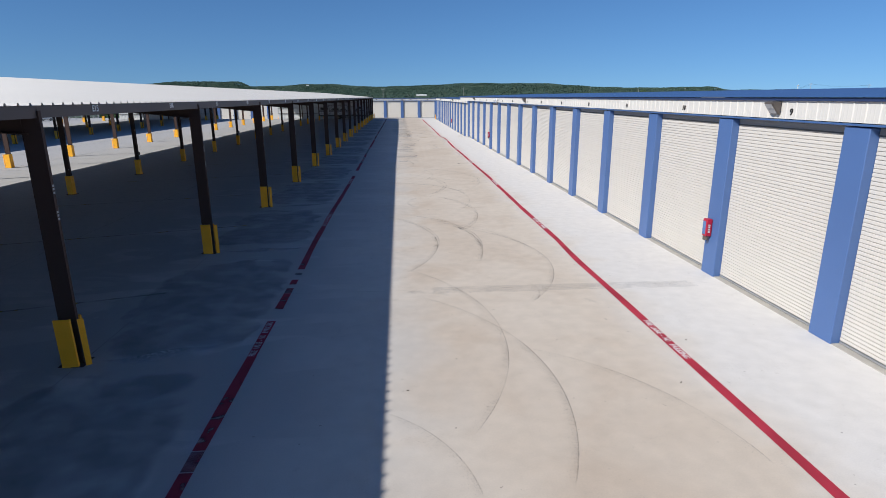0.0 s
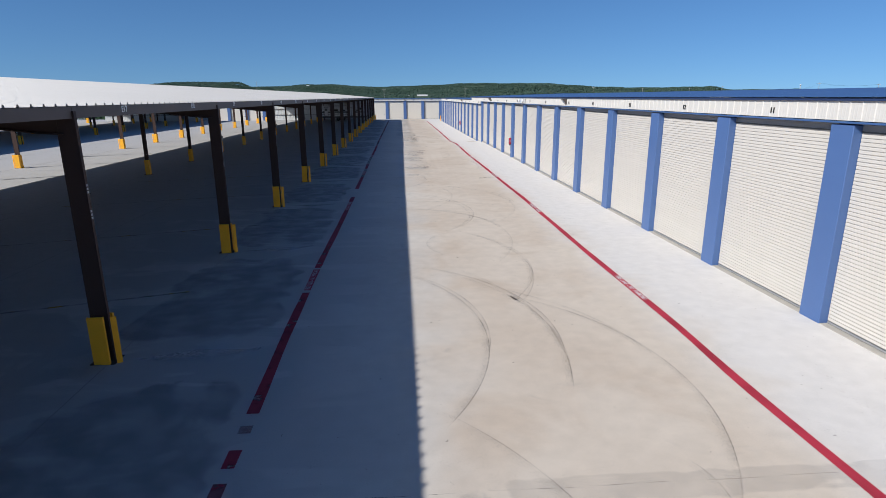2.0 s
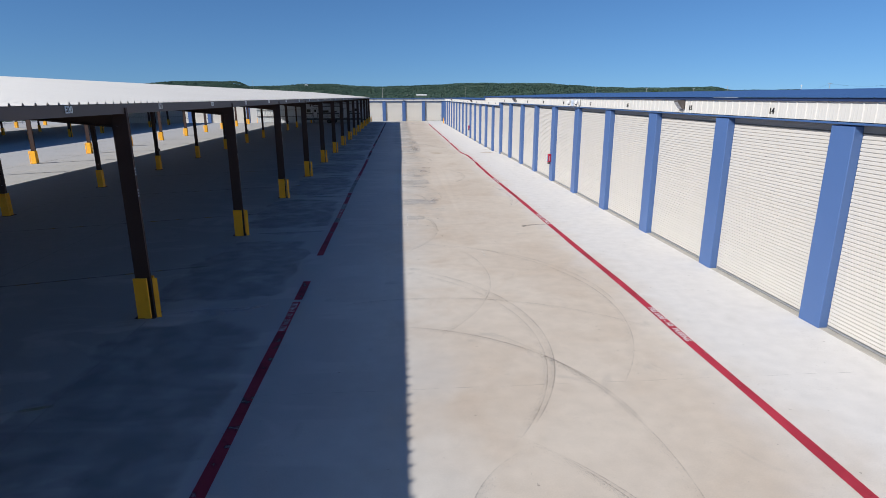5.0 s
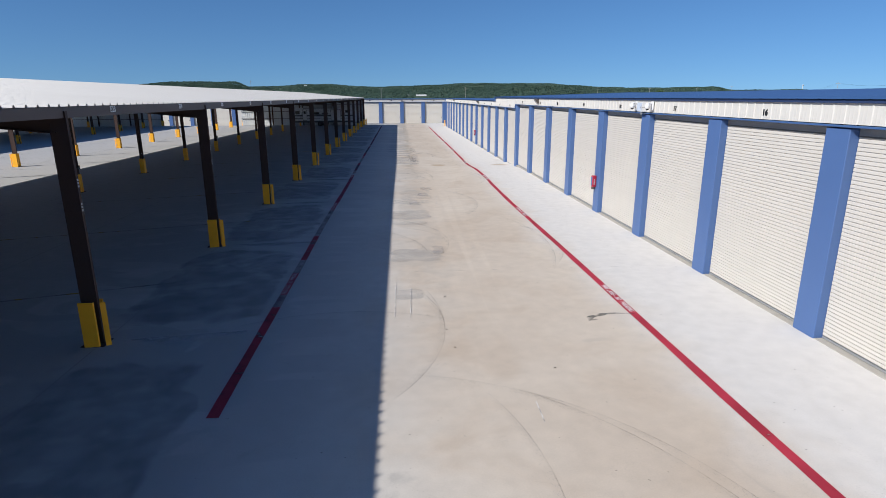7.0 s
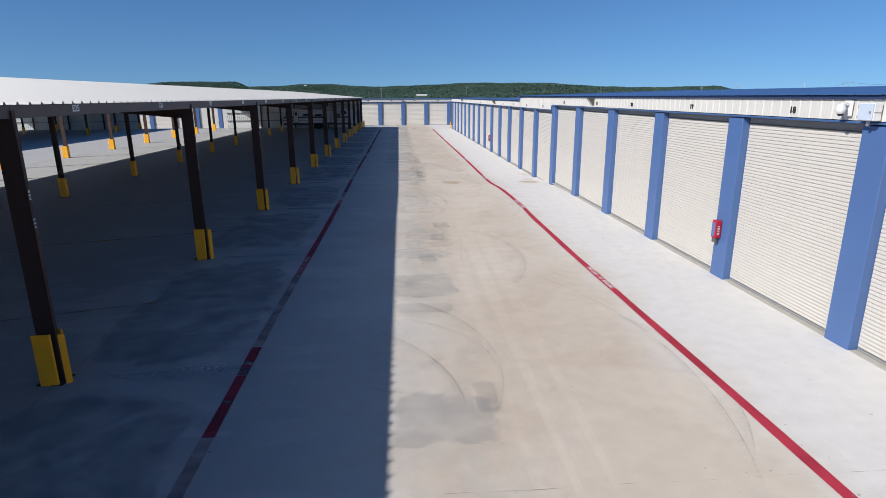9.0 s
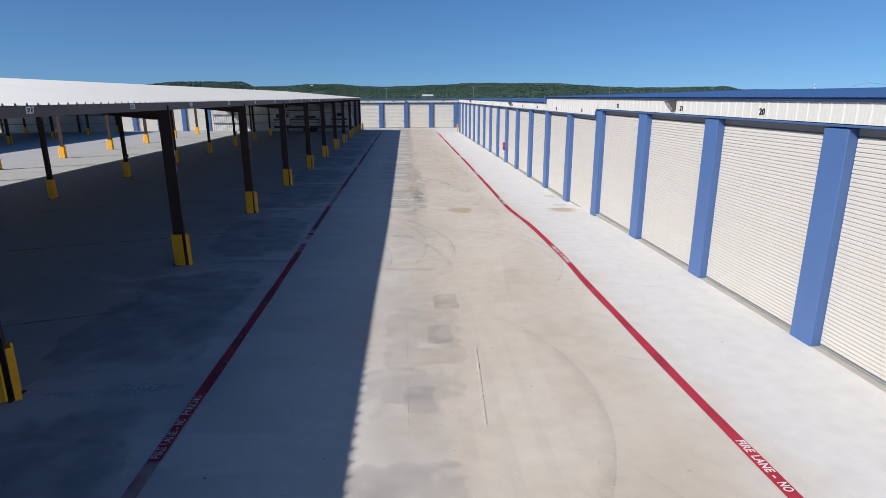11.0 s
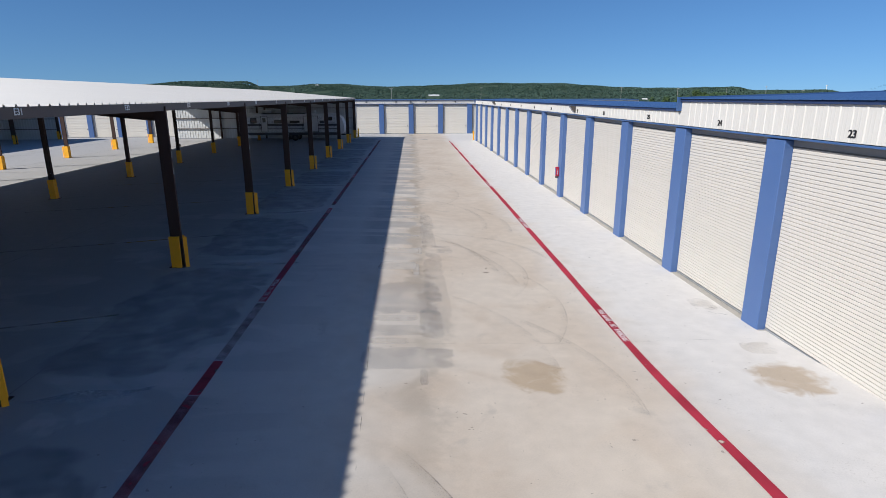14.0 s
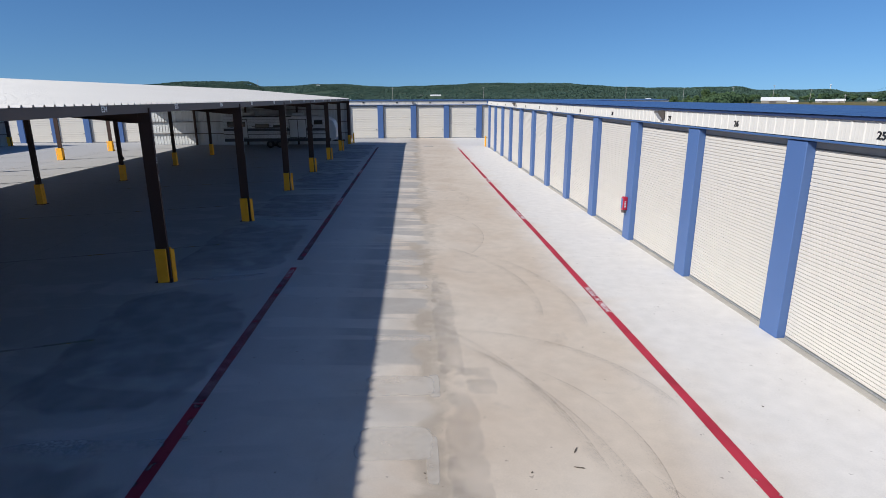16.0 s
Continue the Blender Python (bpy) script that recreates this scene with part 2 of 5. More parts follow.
M_BLUE = mat("blue_painted_steel", (0.074, 0.137, 0.318), 0.45, vary=0.06, scale=0.8, bump=0.002)
M_BLUE_ROOF = mat("blue_roof_steel", (0.055, 0.115, 0.27), 0.4, vary=0.08, scale=0.5, bump=0.002)
M_DOOR = mat("cream_door_steel", (0.585, 0.552, 0.502), 0.5, vary=0.04, scale=1.2, bump=0.002, rnd=0.25)
M_CREAM = mat("cream_wall_panel", (0.61, 0.588, 0.545), 0.5, vary=0.05, scale=0.7, bump=0.002)
# Trim blue darkened: the shadow line under the roof edge is in its colour.
M_TRIM_SHADE = mat("shaded_trim_steel", (0.022, 0.04, 0.11), 0.5, vary=0.08, bump=0.0)
M_WHITE_ROOF = mat("white_roof_steel", (0.56, 0.54, 0.51), 0.5, vary=0.05, scale=0.3, bump=0.002)
M_BROWN = mat("dark_brown_steel", (0.060, 0.037, 0.031), 0.65, vary=0.12, scale=1.5, bump=0.002, spec=0.2)
M_FASCIA = mat("brown_fascia_steel", (0.088, 0.066, 0.057), 0.55, vary=0.08, scale=0.8, bump=0.002)
M_YELLOW = mat("yellow_guard_paint", (0.89, 0.435, 0.010), 0.5, vary=0.14, scale=4.0, bump=0.004, rnd=0.4)
M_RED = worn_paint("red_stripe_paint", (0.43, 0.035, 0.062), 0.24, 0.36)
M_RED_WORN = worn_paint("worn_red_paint", (0.28, 0.035, 0.062), 0.06, 1.25, 2.2)
M_RED_DULL = worn_paint("dull_brown_red_paint", (0.29, 0.034, 0.06), -0.5, 1.2, 2.6)
M_RED_DARK = worn_paint("dark_red_paint", (0.31, 0.025, 0.045), 0.2, 0.34)
M_LETTER_WORN = worn_paint("worn_white_lettering", (0.62, 0.54, 0.54), 0.22, 0.62, 9.0)
M_YELLOW_WORN = worn_paint("worn_yellow_paint", (0.72, 0.52, 0.05), 0.25, 0.95, 1.8)
M_TYRE = mark_paint("tyre_rubber_marks", (0.16, 0.15, 0.15), 0.34, 0.15)
M_TYRE_FAINT = mark_paint("faint_tyre_marks", (0.20, 0.18, 0.165), 0.22, 0.09)
M_SMEAR = mark_paint("wide_tyre_smears", (0.20, 0.185, 0.175), 0.07, 0.13)
M_SKID = worn_paint("skid_rubber", (0.17, 0.17, 0.155), 0.25, 0.75, 9.0)
M_DAMP = stain_paint("damp_concrete_stain", (0.31, 0.31, 0.325), 0.22, 0.9, 2.2)
M_DAMP_FAINT = stain_paint("drying_concrete_stain", (0.32, 0.31, 0.31), 0.15, 1.25, 1.6)
M_DRY = stain_paint("pale_dry_patch", (0.66, 0.61, 0.545), 0.6, 0.5)
M_WET_SHADE = stain_paint("wet_and_shade_stain", (0.24, 0.25, 0.26), 0.32, 1.0, 0.75)
M_TAN_STAIN = stain_paint("faint_tan_stain", (0.50, 0.42, 0.32), 0.16, 1.5, 2.0)
M_STREAK = mark_paint("drained_pale_streak", (0.56, 0.555, 0.55), 0.05, 0.85)
M_SCRATCH = worn_paint("pale_scratch", (0.74, 0.71, 0.68), 0.30, 0.60, 6.0)
M_CRUMB = mat("dry_leaf_litter", (0.11, 0.09, 0.07), 0.8, vary=0.3, bump=0.0, rnd=0.6)
M_JOINT = mat("joint_sealant", (0.20, 0.195, 0.19), 0.8, vary=0.3, scale=1.0, bump=0.0)
M_JOINT_FINE = worn_paint("hairline_joint", (0.34, 0.31, 0.28), 0.42, 0.85, 2.0)
M_GLASS = mat("dark_tinted_glass", (0.02, 0.025, 0.03), 0.08, vary=0.1, bump=0.0)
M_BOUNCE_CUT = mat("dark_bounce_cut", (0.32, 0.315, 0.31), 0.6, vary=0.06, bump=0.0)
M_RV = mat("white_trailer_siding", (0.64, 0.65, 0.65), 0.45, vary=0.06, bump=0.0)
M_RVGREY = mat("grey_trailer_stripe", (0.045, 0.05, 0.06), 0.4, vary=0.06, bump=0.0)
M_RUBBER = mat("black_rubber", (0.015, 0.015, 0.016), 0.8, vary=0.2, bump=0.004)
M_WOOD = mat("weathered_pole_wood", (0.34, 0.33, 0.31), 0.9, vary=0.2, bump=0.004)
M_BARK = mat("tree_bark", (0.11, 0.085, 0.06), 0.9, vary=0.3, bump=0.02)
# Barn walls darkened to stand for the shade in an open side.
M_TAN = mat("tan_barn_side_shade", (0.24, 0.215, 0.18), 0.7, vary=0.12, bump=0.0)
M_BARN = mat("white_barn_steel", (0.70, 0.70, 0.69), 0.5, vary=0.05, bump=0.0)
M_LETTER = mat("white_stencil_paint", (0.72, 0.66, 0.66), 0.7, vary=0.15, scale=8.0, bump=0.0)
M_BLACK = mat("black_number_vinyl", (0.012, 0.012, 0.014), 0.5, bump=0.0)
M_WHITE = mat("white_number_vinyl", (0.75, 0.75, 0.73), 0.5, bump=0.0)
M_GALV = mat("galvanised_steel", (0.42, 0.43, 0.44), 0.45, metal=0.6, vary=0.12, bump=0.002)
M_PANEL = mat("bare_wall_sheet", (0.62, 0.63, 0.62), 0.5, vary=0.06, scale=0.7, bump=0.002)
M_LENS = mat("frosted_lamp_glass", (0.33, 0.335, 0.35), 0.25, vary=0.08, bump=0.0)
M_LIGHTBOX = mat("bronze_lamp_housing", (0.10, 0.085, 0.075), 0.45, vary=0.1, bump=0.002)
M_EXT = mat("red_cabinet_plastic", (0.37, 0.010, 0.035), 0.4, vary=0.06, bump=0.0)
M_WHITEBOX = mat("white_enclosure", (0.70, 0.70, 0.70), 0.4, vary=0.04, bump=0.0)
# Box cover's blue cast is a sky reflection painted into the enamel.
M_BOXCOVER = mat("sky_tinted_enamel", (0.52, 0.58, 0.68), 0.35, vary=0.05, bump=0.0)
M_TAG_WHITE = mat("dull_white_vinyl", (0.50, 0.50, 0.49), 0.6, vary=0.15, bump=0.0)
M_TAG = mat("dull_grey_plate", (0.30, 0.29, 0.28), 0.6, vary=0.15, bump=0.0)
M_GRASS = land_cover()
M_LEAF = leaves("tree_leaves", (0.050, 0.090, 0.038), (0.110, 0.158, 0.062))
# Bluer than the near trees: distance haze put into the leaf colour.
M_LEAF_FAR = leaves("hazed_far_leaves", (0.050, 0.086, 0.070), (0.080, 0.122, 0.092))
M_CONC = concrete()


# ---------------------------------------------------------------- mesh helpers
def box(bm, x0, x1, y0, y1, z0, z1):
    vs = [bm.verts.new((x, y, z)) for z in (z0, z1) for x, y in ((x0, y0), (x1, y0), (x1, y1), (x0, y1))]
    for f in ((3, 2, 1, 0), (4, 5, 6, 7), (0, 1, 5, 4), (1, 2, 6, 5), (2, 3, 7, 6), (3, 0, 4, 7)):
        bm.faces.new([vs[i] for i in f])
    return bm


def boxed(*dims, bevel=0.0):
    bm = box(bmesh.new(), *dims)
    if bevel:
        bmesh.ops.bevel(bm, geom=bm.edges[:], offset=bevel, segments=1, affect='EDGES')
    return bm


def prism(bm, outline, axis, a, b):
    """Outline (pairs) pushed along an axis from a to b."""
    def at(p, c):
        return {'x': (c, p[0], p[1]), 'y': (p[0], c, p[1]), 'z': (p[0], p[1], c)}[axis]
    lo, hi = [bm.verts.new(at(p, a)) for p in outline], [bm.verts.new(at(p, b)) for p in outline]
    n = len(outline)
    for i in range(n):
        bm.faces.new((lo[i], lo[(i + 1) % n], hi[(i + 1) % n], hi[i]))
    bm.faces.new(lo[::-1]), bm.faces.new(hi)
    return bm


def sheet(bm, line, shift):
    """An open profile (points) swept by a vector."""
    lo = [bm.verts.new(p) for p in line]
    hi = [bm.verts.new(Vector(p) + Vector(shift)) for p in line]
    for i in range(len(line) - 1):
        bm.faces.new((lo[i], lo[i + 1], hi[i + 1], hi[i]))
    return bm


def ribs(a, b, pitch=0.305, high=0.034, wide=0.06):
    """Stations and heights of a ribbed sheet from a to b."""
    out, s = [(a, 0.0)], a + 0.1
    while s + wide < b:
        out += [(s, 0.0), (s + 0.018, high), (s + wide - 0.018, high), (s + wide, 0.0)]
        s += pitch
    return out + [(b, 0.0)]


def meshed(name, bm, material):
    bmesh.ops.recalc_face_normals(bm, faces=bm.faces[:])
    me = bpy.data.meshes.new(name)
    bm.to_mesh(me)
    bm.free()
    me.materials.append(material)
    return me


def part(name, bm, material, parent=None, label="", at=None):
    ob = new(name, bm if isinstance(bm, bpy.types.Mesh) else meshed(name, bm, material))
    if parent:
        ob.parent = parent
    if at is not None:
        ob.matrix_basis = at
    return tagged(ob, label)


def thing(name, label, category, group="", kind="", at=None):
    ob = new(name)
    ob.empty_display_size = 0.2
    if at is not None:
        ob.matrix_basis = at
    return tagged(ob, label, category, group, kind)


TEXTS = {}


def letters(text, size, material, depth=0.004, stretch=1.0, length=0.0, bold=0.0035):
    """A mesh of the built-in font, middle at the origin, in the plane z = 0."""
    key = (text, size, length, material.name)
    if key not in TEXTS:
        cu = bpy.data.curves.new("letters", 'FONT')
        cu.body, cu.size, cu.align_x, cu.align_y, cu.extrude = text, size, 'CENTER', 'CENTER', depth
        cu.space_character, cu.offset = 1.06, bold
        tmp = bpy.data.objects.new("letters", cu)
        scene.collection.objects.link(tmp)
        me = bpy.data.meshes.new_from_object(tmp.evaluated_get(bpy.context.evaluated_depsgraph_get()))
        bpy.data.objects.remove(tmp)
        me.materials.clear()
        me.materials.append(material)
        if length:
            stretch = length / (max(v.co.x for v in me.vertices) - min(v.co.x for v in me.vertices))
        for v in me.vertices:
            v.co.x *= stretch
        TEXTS[key] = me
    return TEXTS[key]


def smooth(a, b, v):
    u = min(1.0, max(0.0, (v - a) / (b - a)))
    return u * u * (3 - 2 * u)


def gz(x, y):
    """Height of the paving."""
    rise = 0.02 * smooth(-8, -27, x) if x < -8 else 0.0
    late = smooth(0.5, 5.0, x)                  # the fall starts earlier on the low side of the lane
    lane = -0.26 * smooth(50 + 16 * late, 72 + 2.5 * late, y) * smooth(-5.5, 5.5, x)
    far = -0.43 - 0.32 * smooth(-8, -30, x) if x < -8 else -0.43
    e = smooth(130, 144, y)
    return (lane + rise) * (1 - e) + far * e


# ---------------------------------------------------------------- ground and paving
def grid_sheet(name, xs, ys, height, material):
    bm = bmesh.new()
    vs = [[bm.verts.new((x, y, height(x, y))) for x in xs] for y in ys]
    for j in range(len(ys) - 1):
        for i in range(len(xs) - 1):
            bm.faces.new((vs[j][i], vs[j][i + 1], vs[j + 1][i + 1], vs[j + 1][i]))
    return part(name, bm, material)


def ridge(az):
    """Height of the far hills at a bearing in degrees from +y, clockwise."""
    a = az
    h = 41 + 20 * smooth(-27, -18, a) - 19 * smooth(-15.3, -13.9, a) + 10 * smooth(-12.5, -9, a) - 9 * smooth(-7.5, -2, a)
    h += 12 * smooth(-1, 7, a) - 21 * smooth(11.5, 23, a) - 11 * smooth(29.3, 30.8, a) - 9 * smooth(36, 37.5, a) + 9 * smooth(39, 40.2, a)
    h += 0.8 * math.sin(a * 0.9 + 1) + 0.7 * math.sin(a * 2.1 + 2)
    return h


def land(x, y):
    dx, dy = x, y - 40
    r, az = math.hypot(dx, dy), math.degrees(math.atan2(dx, dy))
    low = -15 + 13.5 * smooth(20, 28, az)
    z = -1.1 + (low + 1.1) * smooth(130, 420, r)
    z += (ridge(az) - low) * smooth(700, 2500, r) ** 1.2
    z += 2.0 * noise.noise((x * 0.004, y * 0.004, 0)) * smooth(200, 500, r)
    z -= 60 * smooth(2700, 4400, r)
    return z


bm = bmesh.new()
radii = [0, 60, 110, 130, 160, 200, 250, 310, 380, 460, 560, 700, 860, 1040, 1240, 1450, 1680, 1920, 2160, 2400, 2550, 2700, 3000, 3600, 4400]
steps = 180
rings = []
for r in radii:
    ring = []
    for i in range(steps):
        a = 2 * math.pi * i / steps
        px, py = r * math.sin(a), 40 + r * math.cos(a)
        ring.append(bm.verts.new((px, py, land(px, py))) if r else None)
    rings.append(ring)
mid = bm.verts.new((0, 40, land(0, 40)))
for i in range(steps):
    bm.faces.new((mid, rings[1][(i + 1) % steps], rings[1][i]))
for a, b in zip(rings[1:-1], rings[2:]):
    for i in range(steps):
        bm.faces.new((a[i], a[(i + 1) % steps], b[(i + 1) % steps], b[i]))
ground = part("ground", bm, M_GRASS)
for p in ground.data.polygons:
    p.use_smooth = True
tagged(ground, "rolling dry grassland around the storage yard, rising to far hills", "ground", kind="structure")

xs = [-90, -70, -50, -40, -30, -24, -18, -12, -8] + [-6 + 0.5 * i for i in range(31)] + [10, 12, 20, 34]
ys = [-30, -10, 0, 20, 40, 60] + [64 + i for i in range(13)] + [80, 100, 120] + [128 + 1.5 * i for i in range(13)] + [150, 165]
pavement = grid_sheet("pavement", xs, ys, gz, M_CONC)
tagged(pavement, "pale broom-finished concrete drive with tyre marks", "pavement", kind="structure")


# ---------------------------------------------------------------- fire lane stripes
RIGHT_LINE = ((-8, 5.20), (6, 5.23), (12, 5.20), (15.5, 5.17), (18.5, 5.25), (24, 5.23), (29, 5.27), (34, 5.31), (38, 5.27), (46, 5.24), (51, 5.20), (55, 5.16),
              (60, 5.19), (63.3, 5.27), (67, 5.23), (71, 5.17), (75, 5.23), (80, 5.25), (90, 5.27), (105, 5.23), (130, 5.20))
LEFT_LINE = ((-8, -2.84), (15, -2.85), (19, -2.91), (23, -2.92), (29, -2.87), (34, -2.85), (45, -2.85), (50, -2.88), (60, -2.84), (72, -2.89), (80, -2.88), (90, -2.84), (130, -2.82))


def wander(knots, y):
    """Where the hand-painted stripe lies at y."""
    for (ya, xa), (yb, xb) in zip(knots, knots[1:]):
        if y <= yb:
            return xa + (xb - xa) * smooth(ya, yb, y)
    return knots[-1][1]


def strip_mesh(knots, y0, y1, half, lift):
    bm = bmesh.new()
    n = max(1, int((y1 - y0) * 1.5))
    rows = []
    for i in range(n + 1):
        v = y0 + (y1 - y0) * i / n
        w = half * (1 + 0.06 * math.sin(v * 1.7))
        xm = wander(knots, v)
        rows.append([bm.verts.new((xx, v, gz(xx, v) + lift)) for xx in (xm - w, xm + w)])
    for a, c in zip(rows, rows[1:]):
        bm.faces.new((a[0], a[1], c[1], c[0]))
    return bm


M_RED_OLD = worn_paint("dull_red_stripe_paint", (0.27, 0.028, 0.05), 0.20, 0.50, 4.0)


def stripe(knots, label, runs, texts, turn, length, panel):
    """runs: stretches of paint by state; texts: the middles of the stencilled words."""
    s = thing("fire_lane_stripe", label, "road marking", "fire lane stripes")
    for material, words, spans in runs:
        for a, b in spans:
            part("paint_line", strip_mesh(knots, a, b, 0.092, 0.006), material, s, words)
    for yc in texts:
        if panel:
            part("letter_panel", strip_mesh(knots, yc - length / 2 - 0.06, yc + length / 2 * (0.05 if round(yc) in (65, 87) else 1.0) + 0.06, 0.088, 0.010), M_RED_DARK, s, "darker red panel under the words")
        along = 1 if turn > 0 else -1
        for word, off, wide in (("FIRE", -0.425, 0.15), ("LANE", -0.215, 0.19), ("-", -0.070, 0.03), ("NO", 0.035, 0.095), ("PARKING", 0.325, 0.34)):
            me = letters(word, 0.17, M_LETTER_WORN if panel else M_LETTER, 0.0005, length=wide * length, bold=0.0045)
            yw = yc + along * off * length
            xw = wander(knots, yw)
            slope = math.degrees(math.atan2(wander(knots, yw + 0.3) - wander(knots, yw - 0.3), 0.6))
            if panel and round(yc) in (65, 87) and word in ("NO", "PARKING"):
                continue
            part("word", me, None, s, "white stencilled word", pose(xw, yw, gz(xw, yw) + 0.0145, 0, 0, turn - slope))
    return s


stripe(RIGHT_LINE, "red painted fire lane stripe with white lettering on concrete", [(M_RED, "", [(-8, 129.2)])], [10.06 + 10.66 * k for k in range(-1, 12)], -90, 1.84, False)
stripe(LEFT_LINE, "worn red painted fire lane stripe with white lettering on concrete",
       [(M_RED_OLD, "", [(-8, 6.5), (6.98, 9.9), (12.34, 13.42), (14.1, 14.5), (15.43, 21.0), (23.1, 31.6), (33.5, 34.9), (37.4, 42.1), (46.05, 47.9), (48.2, 49.05), (55.5, 62.38),
                         (62.4, 64.4), (66.6, 66.95), (71.0, 72.25), (77.2, 79.7)]),
        (M_RED_DULL, "dull, brownish worn paint", [(6.52, 6.96), (13.44, 13.8), (47.92, 48.18), (67.6, 70.98), (79.72, 86.2), (88.0, 97.1), (98.9, 108.0), (109.8, 127.6)]),
        (M_RED_WORN, "worn, half-vanished red paint", [(14.9, 15.1), (42.12, 43.0), (44.7, 46.0), (49.1, 53.7), (66.0, 66.55), (66.97, 67.55), (72.3, 75.3)])],
       [10.72, 22.05, 32.45, 43.85, 54.6, 65.3, 76.3, 87.1, 98.0, 108.9], 90, 1.66, True)


def uv_strip(name, rows, material, label=""):
    """A ribbon of vertex rows; u runs across it, v along it from 0 to 1."""
    bm = bmesh.new()
    uv = bm.loops.layers.uv.new("UVMap")
    made = [[bm.verts.new(q) for q in row] for row in rows]
    n, w = len(rows) - 1, len(rows[0]) - 1
    for j in range(n):
        for i in range(w):
            f = bm.faces.new((made[j][i], made[j][i + 1], made[j + 1][i + 1], made[j + 1][i]))
            for loop, (a, c) in zip(f.loops, ((i, j), (i + 1, j), (i + 1, j + 1), (i, j + 1))):
                loop[uv].uv = (a / w, c / n)
    return part(name, bm, material, pavement, label)


# tyre marks: centre, radius, from and to in degrees
STRONG_ARCS = ((-4.45, 10.60, 6.47, 50, -34), (-3.38, 8.29, 5.97, 56, -25), (-1.24, 15.9, 5.55, 62, -40), (-4.76, 18.24, 5.93, 50, -36), (-4.12, 18.50, 5.36, 52, -13),
               (-2.81, 18.30, 5.45, 62, -12), (-3.18, 30.97, 5.68, 60, -35), (-1.14, 27.36, 4.35, 84, 4), (0.18, 27.25, 6.11, 116, 40), (-2.70, 48.05, 4.37, 55, -24),
               (-7.03, 62.04, 8.91, 38, 4), (-3.28, 46.41, 4.18, 50, 3), (-5.48, 64.85, 7.58, 42, -10))
FAINT_ARCS = ((-1.79, 5.45, 2.72, 62, 6), (-5.59, 17.91, 8.15, 40, -16), (-2.40, 23.32, 5.58, 60, -38), (0.11, 5.68, 4.73, 66, 4), (-3.60, 17.85, 6.19, 48, -18),
              (-1.53, 16.35, 5.70, 62, 6), (-3.20, 23.07, 6.33, 48, -30), (2.29, 25.51, 1.98, 110, 220), (-3.33, 26.68, 6.58, 50, -32), (-3.30, 30.77, 5.62, 60, -40),
              (-4.20, 35.27, 6.19, 30, -42), (-1.98, 32.70, 6.52, 66, -36), (-0.81, 33.16, 5.47, 86, -6), (-4.14, 40.85, 5.10, 30, -40), (-6.10, 40.99, 7.06, 18, -9),
              (-1.14, 37.35, 4.31, 135, 60), (2.13, 13.22, 1.26, 30, -45))
LATER_ARCS = ((-4.88, 47.91, 9.86, 36, -22), (-1.14, 47.72, 2.77, 70, -14), (0.37, 47.60, 4.95, 36, -34), (-0.42, 63.47, 5.57, 60, -32), (-6.44, 65.50, 7.67, 32, -22),
              (-0.83, 63.01, 5.75, 72, -6), (-6.38, 63.44, 6.45, 24, -8), (0.27, 78.13, 3.78, 56, -40), (-0.38, 75.52, 4.80, 34, -34), (-3.2, 92.0, 6.4, 40, -30), (-2.6, 99.5, 6.0, 38, -25))
WIDE_ARCS = ((-1.80, 72.06, 5.28, 56, -4), (-4.85, 76.51, 8.51, 50, 2), (1.42, 79.12, 3.62, 95, 4), (-3.08, 84.97, 6.83, 52, -14), (-5.6, 77.2, 8.9, 46, 4), (-0.9, 70.9, 5.4, 50, -10),
             (-2.0, 55.2, 5.6, 44, -30), (-3.1, 84.2, 7.7, 40, -10))
level = 0
for arcs, wide, material in ((STRONG_ARCS, 0.21, M_TYRE), (FAINT_ARCS, 0.20, M_TYRE_FAINT), (LATER_ARCS, 0.20, M_TYRE_FAINT), (WIDE_ARCS, 0.30, M_SMEAR)):
    for ax, ay, ar, a0, a1 in arcs:
        level += 1
        n = max(8, int(abs(a1 - a0) / 2.5))
        rows = []
        for j in range(n + 1):
            a = radians(a0 + (a1 - a0) * j / n)
            row = []
            for rr in (ar - wide * 0.85, ar - wide * 0.3, ar + wide * 0.15):
                qx, qy = ax + rr * math.cos(a), ay + rr * math.sin(a)
                row.append((qx, qy, gz(qx, qy) + 0.0025 + 0.00012 * (level % 20)))
            rows.append(row)
        uv_strip("tyre_mark", rows, material)
skid = []
for j in range(17):
    u = j / 16
    sx, sy = 4.13 + 1.14 * u, 40.84 + 0.25 * math.sin(min(1.0, u * 1.6) * 1.6) - 0.12 * max(0.0, u - 0.5)
    half = 0.075 * (1 - 0.75 * u) + 0.03 * math.sin(u * 23) * (1 - u)
    skid.append([(sx, sy - half, 0.0062), (sx, sy + half, 0.0062)])
uv_strip("skid_mark", skid, M_SKID, "short black skid mark")
uv_strip("skid_mark", [[(4.12 + 0.07 * j, 40.70 + 0.012 * j, 0.0062), (4.12 + 0.07 * j, 40.76 + 0.012 * j, 0.0062)] for j in range(4)], M_SKID, "short black skid mark")


